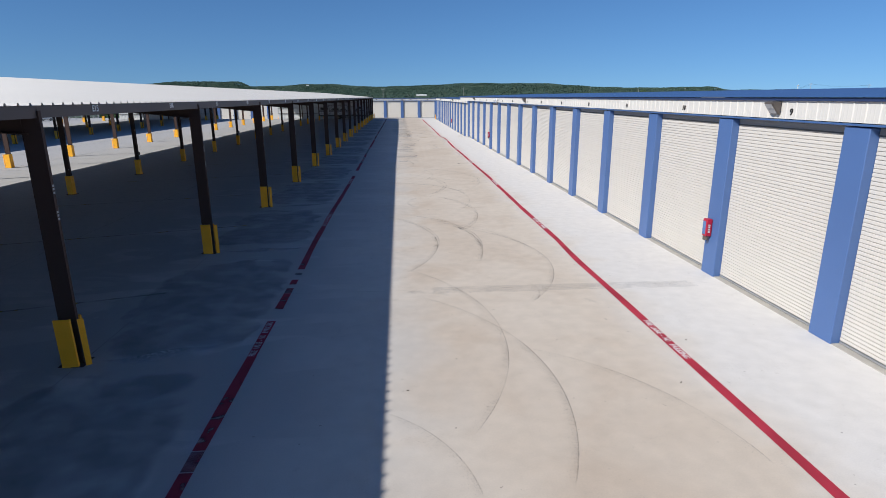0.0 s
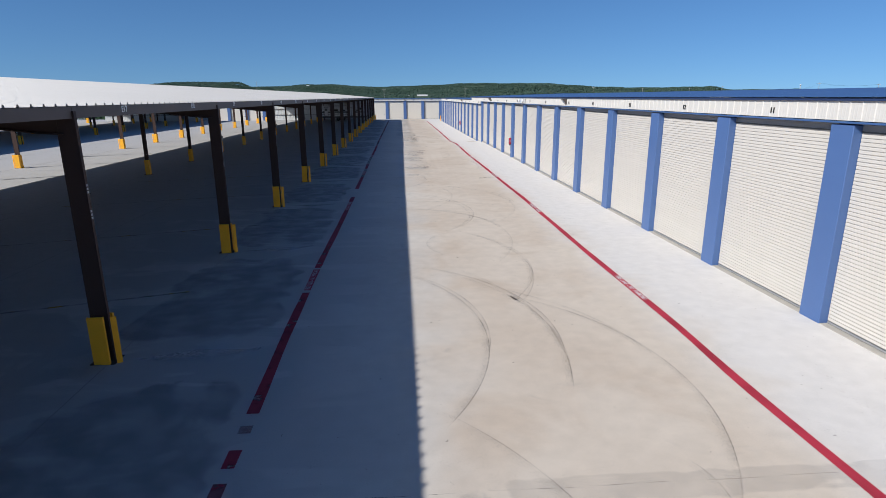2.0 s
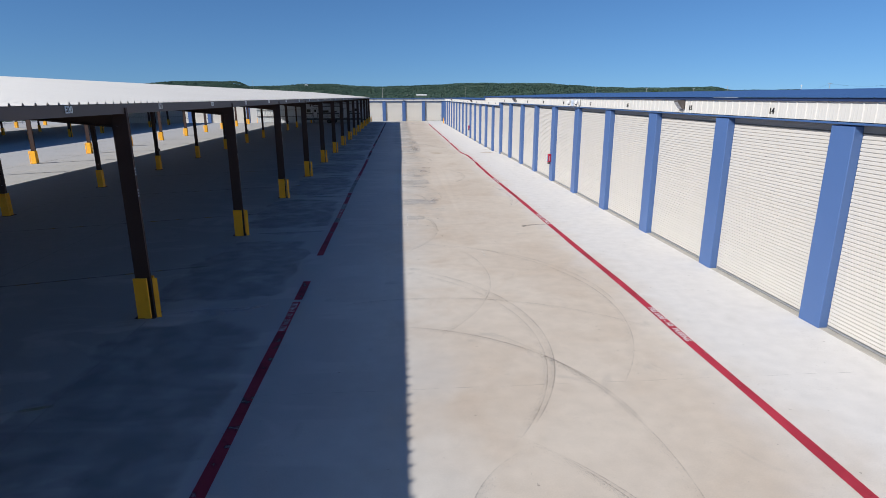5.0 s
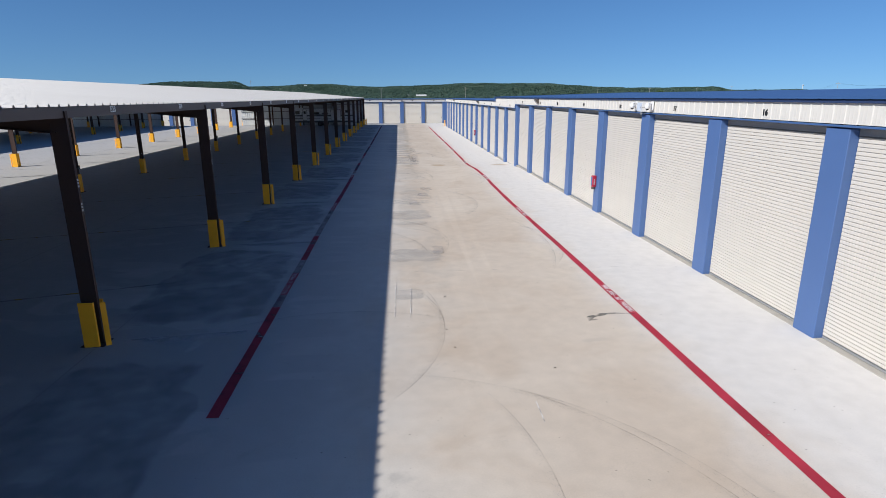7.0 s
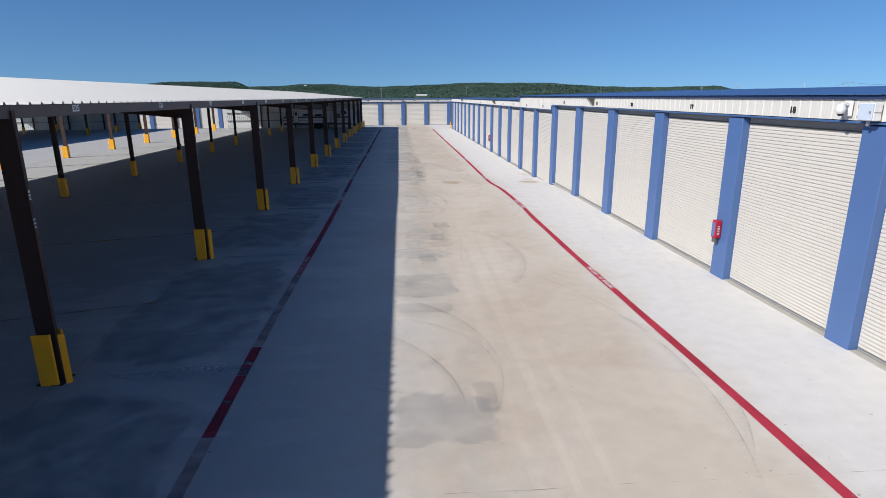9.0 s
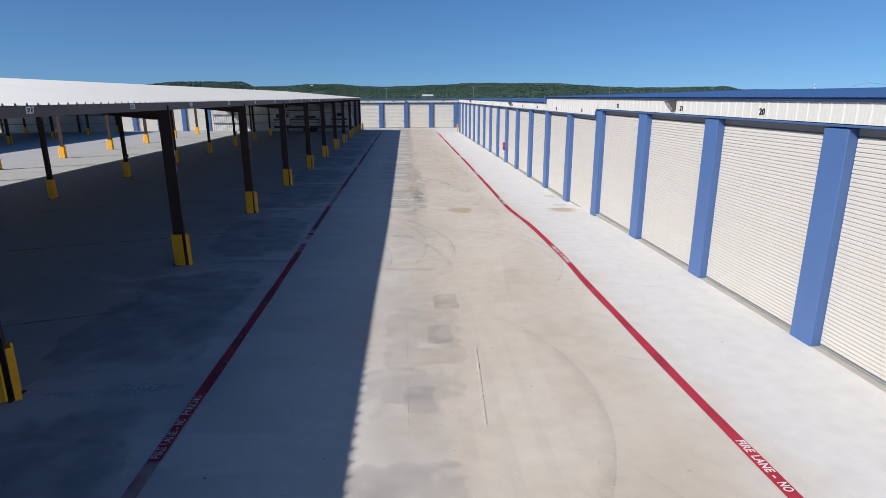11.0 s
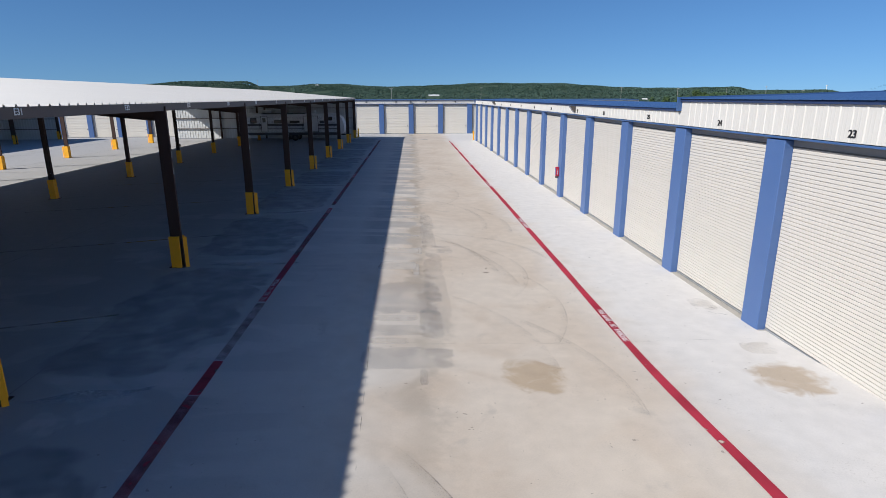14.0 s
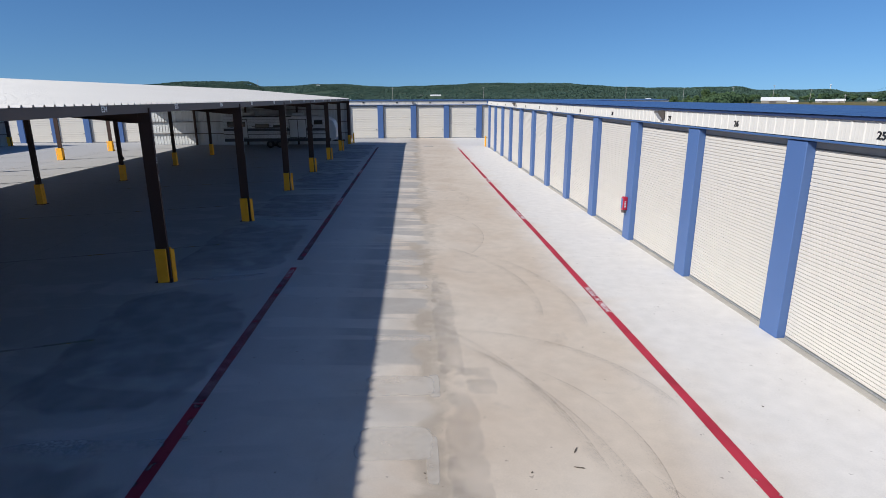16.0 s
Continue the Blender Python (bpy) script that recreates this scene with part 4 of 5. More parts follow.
def canopy(shift, k0, k1, labels, label):
    """A gabled steel canopy on three rows of posts, open on all sides but its far end."""
    c = thing("vehicle_canopy", label, "canopy")
    rows = [x + shift for x in CX]
    mid = rows[1]
    xl, xr = mid - 10.55, mid + 10.55
    ya, yb = bent_y(k0) - 0.6, bent_y(k1) + 0.35
    post = [meshed("post", column(0.31, 0.075, 4.5), M_BROWN), meshed("post", column(0.20, 0.15, 5.25), M_BROWN)]
    cap = meshed("base_plate", boxed(-0.22, 0.22, -0.2, 0.2, 0, 0.02), M_BROWN)
    rafter = bmesh.new()
    for sgn in (-1, 1):
        e = 10.4 * sgn
        prism(rafter, [(0, RZ - 0.06), (e, EZ - 0.06 + 0.012), (e, EZ - 0.45), (e - 0.25 * sgn, EZ - 0.44), (e - 3.4 * sgn, EZ - 0.12), (0, RZ - 0.38)], 'y', -0.01, 0.01)
        prism(rafter, [(0, RZ - 0.37), (e - 3.4 * sgn, EZ - 0.11), (e - 0.25 * sgn, EZ - 0.43), (e, EZ - 0.44), (e, EZ - 0.46), (e - 0.25 * sgn, EZ - 0.45), (e - 3.4 * sgn, EZ - 0.13), (0, RZ - 0.39)], 'y', -0.09, 0.09)
        prism(rafter, [(0, RZ - 0.06), (e, EZ - 0.05), (e, EZ - 0.07), (0, RZ - 0.08)], 'y', -0.09, 0.09)
    rafter = meshed("rafter", rafter, M_BROWN)
    for k in range(k0, k1 + 1):
        y = bent_y(k)
        for i, x in enumerate(rows):
            yp = y + (0.0, 4.2, 0.9)[i]
            if i == 1 and k == k1:
                continue
            p = part("post", post[1 if i == 1 else 0], None, c, at=pose(x, yp, min(gz(x, yp), 0.1) - 0.01))
            part("base_plate", cap, None, p)
        part("rafter", rafter, None, c, at=pose(mid, y, 0))
    part("ridge_beam", boxed(mid - 0.09, mid + 0.09, ya, yb, RZ - 0.52, RZ - 0.10), M_BROWN, c)
    n = 7
    for i in range(1, n):
        for sgn in (-1, 1):
            x = mid + sgn * 10.4 * i / n
            z = roof_z(x, mid)
            part("purlin", boxed(x - 0.035, x + 0.035, ya, yb, z - 0.05 - 0.18, z - 0.012), M_BROWN, c)
    bm = bmesh.new()
    st = ribs(ya, yb, 0.305, 0.042, 0.07)
    sheet(bm, [(xr + 0.025, y, EZ + h) for y, h in st], (mid - xr - 0.025, 0, RZ - EZ))
    sheet(bm, [(xl - 0.05, y, EZ + h) for y, h in st], (mid - xl + 0.05, 0, RZ - EZ))
    part("roof", bm, M_WHITE_ROOF, c, "white ribbed steel roof")
    # Unseen dark sheet, added to cut the light bounced about under the roof.
    bm = bmesh.new()
    sheet(bm, [(xr, ya, EZ - 0.006), (xr, yb, EZ - 0.006)], (mid - xr, 0, RZ - EZ))
    sheet(bm, [(xl, ya, EZ - 0.006), (xl, yb, EZ - 0.006)], (mid - xl, 0, RZ - EZ))
    part("roof_bounce_cut", bm, M_BOUNCE_CUT, c, "unseen dark sheet added to cut bounced light")
    for x, s in ((xr, 1), (xl, -1)):
        for k in range(k0, k1):
            y0 = ya if k == k0 else bent_y(k) + 0.003
            y1 = yb if k == k1 - 1 else bent_y(k + 1) - 0.003
            part("fascia", boxed(min(x, x + s * 0.02), max(x, x + s * 0.02), y0, y1, EZ - 0.2, EZ - 0.008), M_FASCIA, c)
    if labels:
        for n in range(labels[0], labels[1]):
            yc = 11.74 + 3.8048 * (n - 15)
            part("bay_number", letters("E%d" % n, 0.165, M_WHITE, stretch=0.9, bold=0.003), None, c, "white vinyl bay number", pose(xr + 0.026, yc, EZ - 0.085, 90, 0, 90))
    # end wall of ribbed sheet on girts
    yw = yb - 0.12
    w = part("end_wall", boxed(xl, xr, yw + 0.05, yw + 0.06, -0.1, 0.02), M_PANEL, c, "bare ribbed steel end wall on dark girts")
    for sgn in (-1, 1):
        bm = bmesh.new()
        st = ribs(0, 10.55, 0.305, 0.03, 0.07)
        lo = [bm.verts.new((mid + sgn * u, yw - h, 0.02)) for u, h in st]
        hi = [bm.verts.new((mid + sgn * u, yw - h, roof_z(mid + sgn * u, mid) - 0.01)) for u, h in st]
        for i in range(len(st) - 1):
            bm.faces.new((lo[i], lo[i + 1], hi[i + 1], hi[i]))
        part("wall_sheet", bm, M_PANEL, w)
    for z in (1.1, 2.28, 3.45):
        part("girt", boxed(xl, xr, yw - 0.17, yw - 0.04, z, z + 0.06), M_FASCIA, w)
    for dx in (-5.2, 0.0, 5.2):
        part("wall_column", boxed(mid + dx - 0.09, mid + dx + 0.09, yw - 0.36, yw - 0.175, -0.3, roof_z(mid + dx, mid) - 0.3, bevel=0.006), M_BROWN, w)
    return c


canopy(0.0, 12, 31, (12, 48), "long brown steel vehicle canopy with a white ribbed roof")
canopy(-34.3, 14, 31, None, "second brown steel vehicle canopy with a white ribbed roof")


# ---------------------------------------------------------------- yellow post guards
def folded(half, y, fold, t=0.012, h=0.92):
    """An upright plate across y with both edges folded back, and a slightly rounded top."""
    bm = bmesh.new()
    prism(bm, [(-half, y), (half, y), (half, y + fold), (half - t, y + fold), (half - t, y + t), (-half + t, y + t), (-half + t, y + fold), (-half, y + fold)], 'z', 0, h)
    bmesh.ops.bevel(bm, geom=[e for e in bm.edges if abs(e.verts[0].co.z - h) < 1e-4 and abs(e.verts[1].co.z - h) < 1e-4], offset=0.006, segments=1, affect='EDGES')
    return bm


PLATE = meshed("plate", folded(0.172, -0.19, 0.33), M_YELLOW)
PLATE_FRONT = meshed("plate", folded(0.140, -0.20, 0.05), M_YELLOW)
PLATE_BACK = meshed("plate", folded(0.155, -0.17, 0.05, h=0.88), M_YELLOW)
PLATE_IN = meshed("plate", folded(0.135, -0.14, 0.13), M_YELLOW)
SIDE = meshed("side_plate", folded(0.048, 0.0, 0.03, h=0.90), M_YELLOW)
guards = {}
for row, x in enumerate(CX + [x - 34.3 for x in CX]):
    for k in range(13, 32):
        y = bent_y(k) + (0.0, 4.2, 0.9)[row % 3]
        if row % 3 == 1 and k == 31:
            continue
        lean = random.Random(row * 100 + k)
        m = pose(x, y, min(gz(x, y), 0.1), lean.uniform(-0.8, 0.8), lean.uniform(-0.8, 0.8), lean.uniform(-2.5, 2.5))
        side = {0: 90, 1: 0, 2: -90}[row % 3]
        if side not in guards:
            g = thing("post_guard", "yellow painted steel guard plates round a brown canopy post", "guard", "yellow post guards", at=m)
            plate = {90: PLATE_FRONT, 0: PLATE_IN, -90: PLATE}[side]
            part("plate", plate, None, g)
            part("plate", PLATE_BACK if side else plate, None, g, at=pose(0, 0, 0, 0, 0, 180))
            if side:
                part("side_plate", SIDE, None, g, at=pose(0.285 * side / 90, -0.12, 0, 0, 0, side * 0.4))
            guards[side] = g
        else:
            copy_thing(guards[side], m)

# small tags and outlets on the posts
def tag_bars():
    bm = bmesh.new()
    for z in (-0.06, 0.0, 0.06):
        box(bm, -0.003, 0.003, -0.022, 0.022, z - 0.018, z + 0.018)
    return bm


tag_mesh = meshed("post_tag", tag_bars(), M_TAG_WHITE)
outlet_mesh = meshed("outlet_cover", boxed(-0.05, 0.05, -0.05, 0.0, -0.09, 0.09, bevel=0.012), M_LIGHTBOX)
for k in range(13, 32):
    y = bent_y(k)
    for z in (2.75, 3.2):
        tag = part("post_tag", tag_mesh, None, at=pose(CX[0] + 0.159, y, z))
        tagged(tag, "small white marks on the aisle face of a brown post", "tag", "post tags")
    tag = part("post_tag", tag_mesh, None, at=pose(CX[1] + 0.06, y + 4.2 - 0.088, 1.25, 0, 0, 90))
    tag.scale = (1, 0.45, 0.25)
    tagged(tag, "small pale tag low on a brown inner post", "tag", "post tags")
    if k % 3 == 0:
        o = part("outlet_box", outlet_mesh, None, at=pose(CX[1] + 0.175, y + 4.2 - 0.02, 1.3))
        tagged(o, "dark weatherproof outlet box on an inner canopy post", "outlet", "outlet boxes")


# ---------------------------------------------------------------- fittings on the storage building
def wall_light(at):
    w = thing("wall_light", "bronze wall-pack lamp on the cream fascia", "lamp", "wall lights", at=at)
    bm = bmesh.new()
    prism(bm, [(0, -0.14), (0, 0.12), (-0.20, 0.12), (-0.225, 0.105), (-0.225, 0.075), (-0.055, -0.14)], 'y', -0.135, 0.135)
    bmesh.ops.bevel(bm, geom=bm.edges[:], offset=0.010, segments=2, affect='EDGES')
    part("housing", bm, M_LIGHTBOX, w)
    for a, c in ((0.07, 0.46), (0.52, 0.93)):
        q = [(-0.225 + 0.17 * f, 0.075 - 0.215 * f) for f in (a, c)]
        bm = bmesh.new()
        prism(bm, [q[0], q[1], (q[1][0] - 0.011, q[1][1] - 0.008), (q[0][0] - 0.011, q[0][1] - 0.008)], 'y', -0.11, 0.11)
        part("lens", bm, M_LENS, w, "frosted glass lens pane")
    return w


for k in range(-1, 5):
    wall_light(pose(XF - 0.051, 12.12 + 25.50 * k, 4.45 if k < 3 else 4.19))
wall_light(pose(0.73, 145.6, 4.0, 0, 0, 90))


def extinguisher_cabinet(k):
    floor = 0.0 if k <= 22 else -0.26
    c = thing("extinguisher_cabinet", "red fire extinguisher cabinet with a clear front on a blue pilaster", "fire extinguisher", "extinguisher cabinets", at=pose(XF - 0.001, py(k) - 0.20, floor + 1.04))
    part("body", boxed(-0.17, 0, -0.10, 0.10, 0, 0.47, bevel=0.02), M_EXT, c)
    part("window", boxed(-0.176, -0.168, -0.07, 0.075, 0.05, 0.41, bevel=0.003), M_SKYGLASS, c, "pane with the sky's reflection put into its blue colour")
    for z0, z1 in ((0.10, 0.15), (0.17, 0.21), (0.23, 0.28), (0.30, 0.33)):
        part("label", boxed(-0.115, -0.06, -0.104, -0.099, z0, z1), M_TAG_WHITE, c, "white bars of an upright label")
    bm = bmesh.new()
    bmesh.ops.create_cone(bm, cap_ends=True, segments=16, radius1=0.075, radius2=0.075, depth=0.10, matrix=Matrix.Translation((-0.1, 0, -0.05)))
    part("cylinder_foot", bm, M_LIGHTBOX, c, "dark foot of the extinguisher below the cabinet")
    return c


# The pane's blue is the sky's reflection put into the base colour.
M_SKYGLASS = mat("sky_tinted_pane", (0.10, 0.18, 0.38), 0.05, vary=0.1, bump=0.0)
for k in (9, 18, 27):
    extinguisher_cabinet(k)

box_ob = thing("electrical_box", "white metal electrical box, cover tinted for reflected sky, over a blue pilaster", "electrical box", at=pose(XF - 0.06, 48.31, 4.37))
part("body", boxed(-0.15, 0, -0.17, 0.17, -0.15, 0.15, bevel=0.008), M_WHITEBOX, box_ob)
part("cover", boxed(-0.172, -0.153, -0.16, 0.16, -0.14, 0.14, bevel=0.006), M_BOXCOVER, box_ob, "cover tinted blue-grey for the reflected sky")
part("latch", boxed(-0.185, -0.172, -0.13, -0.10, -0.02, 0.02), M_GALV, box_ob)
part("hinge", boxed(-0.165, -0.153, 0.165, 0.18, 0.06, 0.11), M_GALV, box_ob)
part("hinge", boxed(-0.165, -0.153, 0.165, 0.18, -0.11, -0.06), M_GALV, box_ob)
part("side_band", boxed(-0.148, -0.004, -0.176, -0.171, -0.012, 0.004), M_TAG, box_ob)
part("conduit", boxed(-0.10, -0.06, -0.02, 0.02, -0.24, -0.152), M_GALV, box_ob)


def security_camera(y):
    c = thing("security_camera", "white dome security camera on a bracket arm", "camera", "security cameras", at=pose(XF - 0.06, y, 4.42))
    part("bracket", boxed(-0.03, 0, -0.09, 0.09, -0.14, 0.14, bevel=0.01), M_WHITEBOX, c)
    part("arm", boxed(-0.16, -0.03, -0.03, 0.03, 0.05, 0.1, bevel=0.01), M_WHITEBOX, c)
    bm = bmesh.new()
    bmesh.ops.create_uvsphere(bm, u_segments=20, v_segments=12, radius=0.085, matrix=Matrix.Translation((-0.17, 0, -0.03)))
    bmesh.ops.create_cone(bm, cap_ends=True, segments=20, radius1=0.09, radius2=0.06, depth=0.1, matrix=Matrix.Translation((-0.17, 0, 0.03)))
    part("dome_housing", bm, M_WHITEBOX, c)
    bm = bmesh.new()
    bmesh.ops.create_uvsphere(bm, u_segments=16, v_segments=10, radius=0.055, matrix=Matrix.Translation((-0.17, 0, -0.085)))
    part("lens_dome", bm, M_GLASS, c, "dark glass lens dome")


security_camera(47.66)
security_camera(48.88)


# ---------------------------------------------------------------- bollards at the cross aisle
def bollard(x, y):
    b = thing("bollard", "yellow painted steel pipe bollard at a building corner", "bollard", "yellow bollards", at=pose(x, y, gz(x, y)))
    bm = bmesh.new()
    bmesh.ops.create_cone(bm, cap_ends=True, segments=20, radius1=0.085, radius2=0.085, depth=1.0, matrix=Matrix.Translation((0, 0, 0.5)))
    bmesh.ops.create_uvsphere(bm, u_segments=20, v_segments=8, radius=0.085, matrix=Matrix.Translation((0, 0, 1.0)))
    part("pipe", bm, M_YELLOW, b)


bollard(8.15, 130.4)
bollard(-5.7, 133.2)


# ---------------------------------------------------------------- travel trailer under the canopy
def travel_trailer():
    t = thing("travel_trailer", "white travel trailer with grey stripes parked under the canopy", "trailer", at=pose(-12.1, 127.3, 0))
    w, hb, ht = 2.4, 0.62, 2.98
    body = bmesh.new()
    prism(body, [(-5.3, hb), (4.9, hb), (5.35, 1.0), (5.38, 1.7), (5.1, 2.5), (4.6, 2.84), (4.0, ht), (-5.15, ht), (-5.3, 2.82)], 'y', 0, w)
    bmesh.ops.bevel(body, geom=body.edges[:], offset=0.05, segments=2, affect='EDGES')
    part("body", body, M_RV, t)
    part("stripe", boxed(-5.28, 4.7, -0.012, 0.0, 1.62, 1.86), M_RVGREY, t)
    part("stripe", boxed(-5.28, 4.7, -0.012, 0.0, 1.28, 1.36), M_RVGREY, t)
    for z in (1.02, 1.12, 1.22, 1.46, 1.54, 1.98, 2.12, 2.26, 2.40, 2.54, 2.68):
        part("siding_seam", boxed(-5.24, 4.4, -0.006, 0.0, z, z + 0.012), M_RVGREY, t)
    for x0, x1, z0, z1 in ((-2.6, -1.2, 2.02, 2.1), (-2.2, -0.9, 2.14, 2.2), (-1.4, 0.2, 1.9, 1.97), (2.7, 3.2, 1.92, 2.2)):
        part("decal", boxed(x0, x1, -0.010, -0.0065, z0, z1), M_RVGREY, t)
    part("skirt", boxed(-5.25, 4.85, -0.015, 0.02, 0.62, 0.92), M_RVGREY, t, "dark lower skirt")
    part("awning_roll", boxed(-3.6, 1.2, -0.1, -0.002, 2.9, 3.02, bevel=0.03), M_RVGREY, t)
    for x0, x1, z0, z1 in ((-3.75, -3.0, 0.95, 2.72), (0.9, 2.55, 0.95, 2.72)):
        d = part("door", boxed(x0, x1, -0.035, -0.013, z0, z1, bevel=0.008), M_RVGREY, t, "white door in a dark frame")
        if x1 - x0 < 1:
            part("door_skin", boxed(x0 + 0.06, x1 - 0.06, -0.05, -0.036, z0 + 0.06, z1 - 0.06, bevel=0.006), M_RV, d)
            part("door_window", boxed(x0 + 0.2, x1 - 0.2, -0.056, -0.051, z1 - 0.7, z1 - 0.25), M_GLASS, d)
        else:
            xm = (x0 + x1) / 2
            part("door_skin", boxed(x0 + 0.06, xm - 0.03, -0.05, -0.036, z0 + 0.06, z1 - 0.06, bevel=0.006), M_RV, d)
            part("door_skin", boxed(xm + 0.03, x1 - 0.06, -0.05, -0.036, z0 + 0.06, z1 - 0.06, bevel=0.006), M_RV, d)
        part("grab_handle", boxed(x0 - 0.16, x0 - 0.12, -0.06, -0.013, 1.2, 2.0, bevel=0.01), M_RUBBER, d)
    for x0, x1, z0, z1 in ((-2.3, -1.0, 1.9, 2.3), (3.3, 4.1, 2.2, 2.62), (-0.6, 0.5, 1.95, 2.2), (-4.9, -4.2, 1.95, 2.5)):
        win = part("window", boxed(x0, x1, -0.03, -0.013, z0, z1, bevel=0.01), M_RUBBER, t)
        part("pane", boxed(x0 + 0.05, x1 - 0.05, -0.036, -0.031, z0 + 0.05, z1 - 0.05), M_GLASS, win)
    for x in (-3.2, 1.6):
        part("roof_air_conditioner", boxed(x - 0.5, x + 0.5, 0.8, 1.6, ht - 0.003, ht + 0.32, bevel=0.06), M_RV, t)
    for x in (-1.0, -0.1):
        for yy in (0.05, w - 0.27):
            bm = bmesh.new()
            bmesh.ops.create_cone(bm, cap_ends=True, segments=24, radius1=0.36, radius2=0.36, depth=0.22, matrix=Matrix.Translation((x, yy + 0.11, 0.36)) @ Matrix.Rotation(math.pi / 2, 4, 'X'))
            wheel = part("wheel", bm, M_RUBBER, t)
            bm = bmesh.new()
            bmesh.ops.create_cone(bm, cap_ends=True, segments=18, radius1=0.2, radius2=0.17, depth=0.26, matrix=Matrix.Translation((x, yy + 0.11, 0.36)) @ Matrix.Rotation(math.pi / 2, 4, 'X'))
            part("rim", bm, M_LIGHTBOX, wheel)
    part("tongue", boxed(4.8, 6.0, 1.1, 1.3, 0.55, 0.68), M_RUBBER, t)
    part("jack", boxed(5.75, 5.83, 1.16, 1.24, 0.0, 1.0), M_GALV, t)
    return t


travel_trailer()


# ---------------------------------------------------------------- fence, vehicles and shed beyond the second canopy
def picket_fence(x, y0, y1):
    f = thing("metal_fence", "pale grey metal picket fence beyond the parking", "fence")
    n = int((y1 - y0) / 2.4)
    post = meshed("fence_post", boxed(-0.04, 0.04, -0.04, 0.04, 0, 1.55), M_GALV)
    bar = meshed("picket", boxed(-0.012, 0.012, -0.012, 0.012, 0.1, 1.45), M_GALV)
    for i in range(n + 1):
        y = y0 + 2.4 * i
        part("fence_post", post, None, f, at=pose(x, y, 0))
        if i < n:
            for j in range(1, 8):
                part("picket", bar, None, f, at=pose(x, y + 0.3 * j, 0))
    for z in (0.25, 1.3):
        part("rail", boxed(x - 0.02, x + 0.02, y0, y0 + 2.4 * n, z, z + 0.05), M_GALV, f)


picket_fence(-69.0, 98.0, 140.0)


def cargo_trailer(x, y):
    """A long enclosed trailer, its flank along y."""
    t = thing("cargo_trailer", "long grey enclosed trailer parked under the second canopy", "trailer", at=pose(x, y, 0.02))
    part("body", boxed(-2.5, 0, -13.5, 0, 0.55, 3.6, bevel=0.06), M_RV, t)
    part("skirt", boxed(-0.01, 0.02, -13.3, -0.2, 0.5, 0.75), M_RVGREY, t)
    part("roof_rail", boxed(-0.02, 0.03, -13.4, -0.1, 3.48, 3.6), M_GALV, t)
    for yy in (-7.9, -6.9, -5.9):
        for xx in (-2.42, -0.24):
            bm = bmesh.new()
            bmesh.ops.create_cone(bm, cap_ends=True, segments=20, radius1=0.38, radius2=0.38, depth=0.22, matrix=Matrix.Translation((xx + 0.11, yy, 0.37)) @ Matrix.Rotation(math.pi / 2, 4, 'Y'))
            part("wheel", bm, M_RUBBER, t)
    part("jack", boxed(-1.3, -1.2, 0.3, 0.4, 0, 0.7), M_GALV, t)
    part("tongue", boxed(-1.35, -1.15, -0.05, 1.0, 0.55, 0.68), M_RUBBER, t)


cargo_trailer(-57.8, 97.7)


def parked_car(x, y, turn):
    c = thing("parked_car", "white car parked beyond the fence", "car", at=pose(x, y, 0, 0, 0, turn))
    bm = bmesh.new()
    prism(bm, [(-2.2, 0.35), (2.2, 0.35), (2.25, 0.7), (2.0, 0.92), (1.1, 1.0), (0.5, 1.45), (-1.2, 1.48), (-2.0, 1.05), (-2.25, 0.9)], 'y', -0.88, 0.88)
    bmesh.ops.bevel(bm, geom=bm.edges[:], offset=0.05, segments=2, affect='EDGES')
    part("body", bm, M_BARN, c)
    bm = bmesh.new()
    prism(bm, [(-1.75, 1.05), (0.85, 1.05), (0.45, 1.40), (-1.15, 1.42)], 'y', -0.89, 0.89)
    part("window", bm, M_GLASS, c)
    for wx in (-1.4, 1.4):
        for wy in (-0.8, 0.8):
            bm = bmesh.new()
            bmesh.ops.create_cone(bm, cap_ends=True, segments=20, radius1=0.33, radius2=0.33, depth=0.22, matrix=Matrix.Translation((wx, wy, 0.33)) @ Matrix.Rotation(math.pi / 2, 4, 'X'))
            part("wheel", bm, M_RUBBER, c)


parked_car(-73.5, 118.0, 80)
parked_car(-74.0, 126.0, 85)


# ---------------------------------------------------------------- far land: barns, poles, water tower
def far_at(az, r):
    return 0.6 + r * math.sin(radians(az)), 71.4 + r * math.cos(radians(az))


def barn(az, r, wide, deep, high, label):
    x, y = far_at(az, r)
    b = thing("barn", label, "barn", at=pose(x, y, land(x, y) - 0.5, 0, 0, -az))
    part("wall", boxed(-wide / 2, wide / 2, -deep / 2, deep / 2, 0, high * 0.48), M_TAN, b)
    bm = bmesh.new()
    prism(bm, [(-deep / 2 - 0.4, high * 0.44), (0, high), (deep / 2 + 0.4, high * 0.44)], 'x', -wide / 2 - 0.5, wide / 2 + 0.5)
    part("roof", bm, M_BARN, b)
    part("door", boxed(-wide * 0.2, wide * 0.05, -deep / 2 - 0.06, -deep / 2 - 0.01, 0, high * 0.4), M_LIGHTBOX, b)


barn(32.7, 560, 20, 12, 5.2, "white metal barn with a low gable roof in a dry field")
barn(34.0, 550, 7, 6, 3.0, "low white lean-to shed beside a barn")
barn(36.4, 600, 16, 8, 3.0, "low white farm shed in a dry field")
barn(37.3, 620, 7, 6, 3.2, "small white house at the far side of a dry field")
barn(2.3, 1460, 26, 9, 5, "long white building among the trees on the hillside")
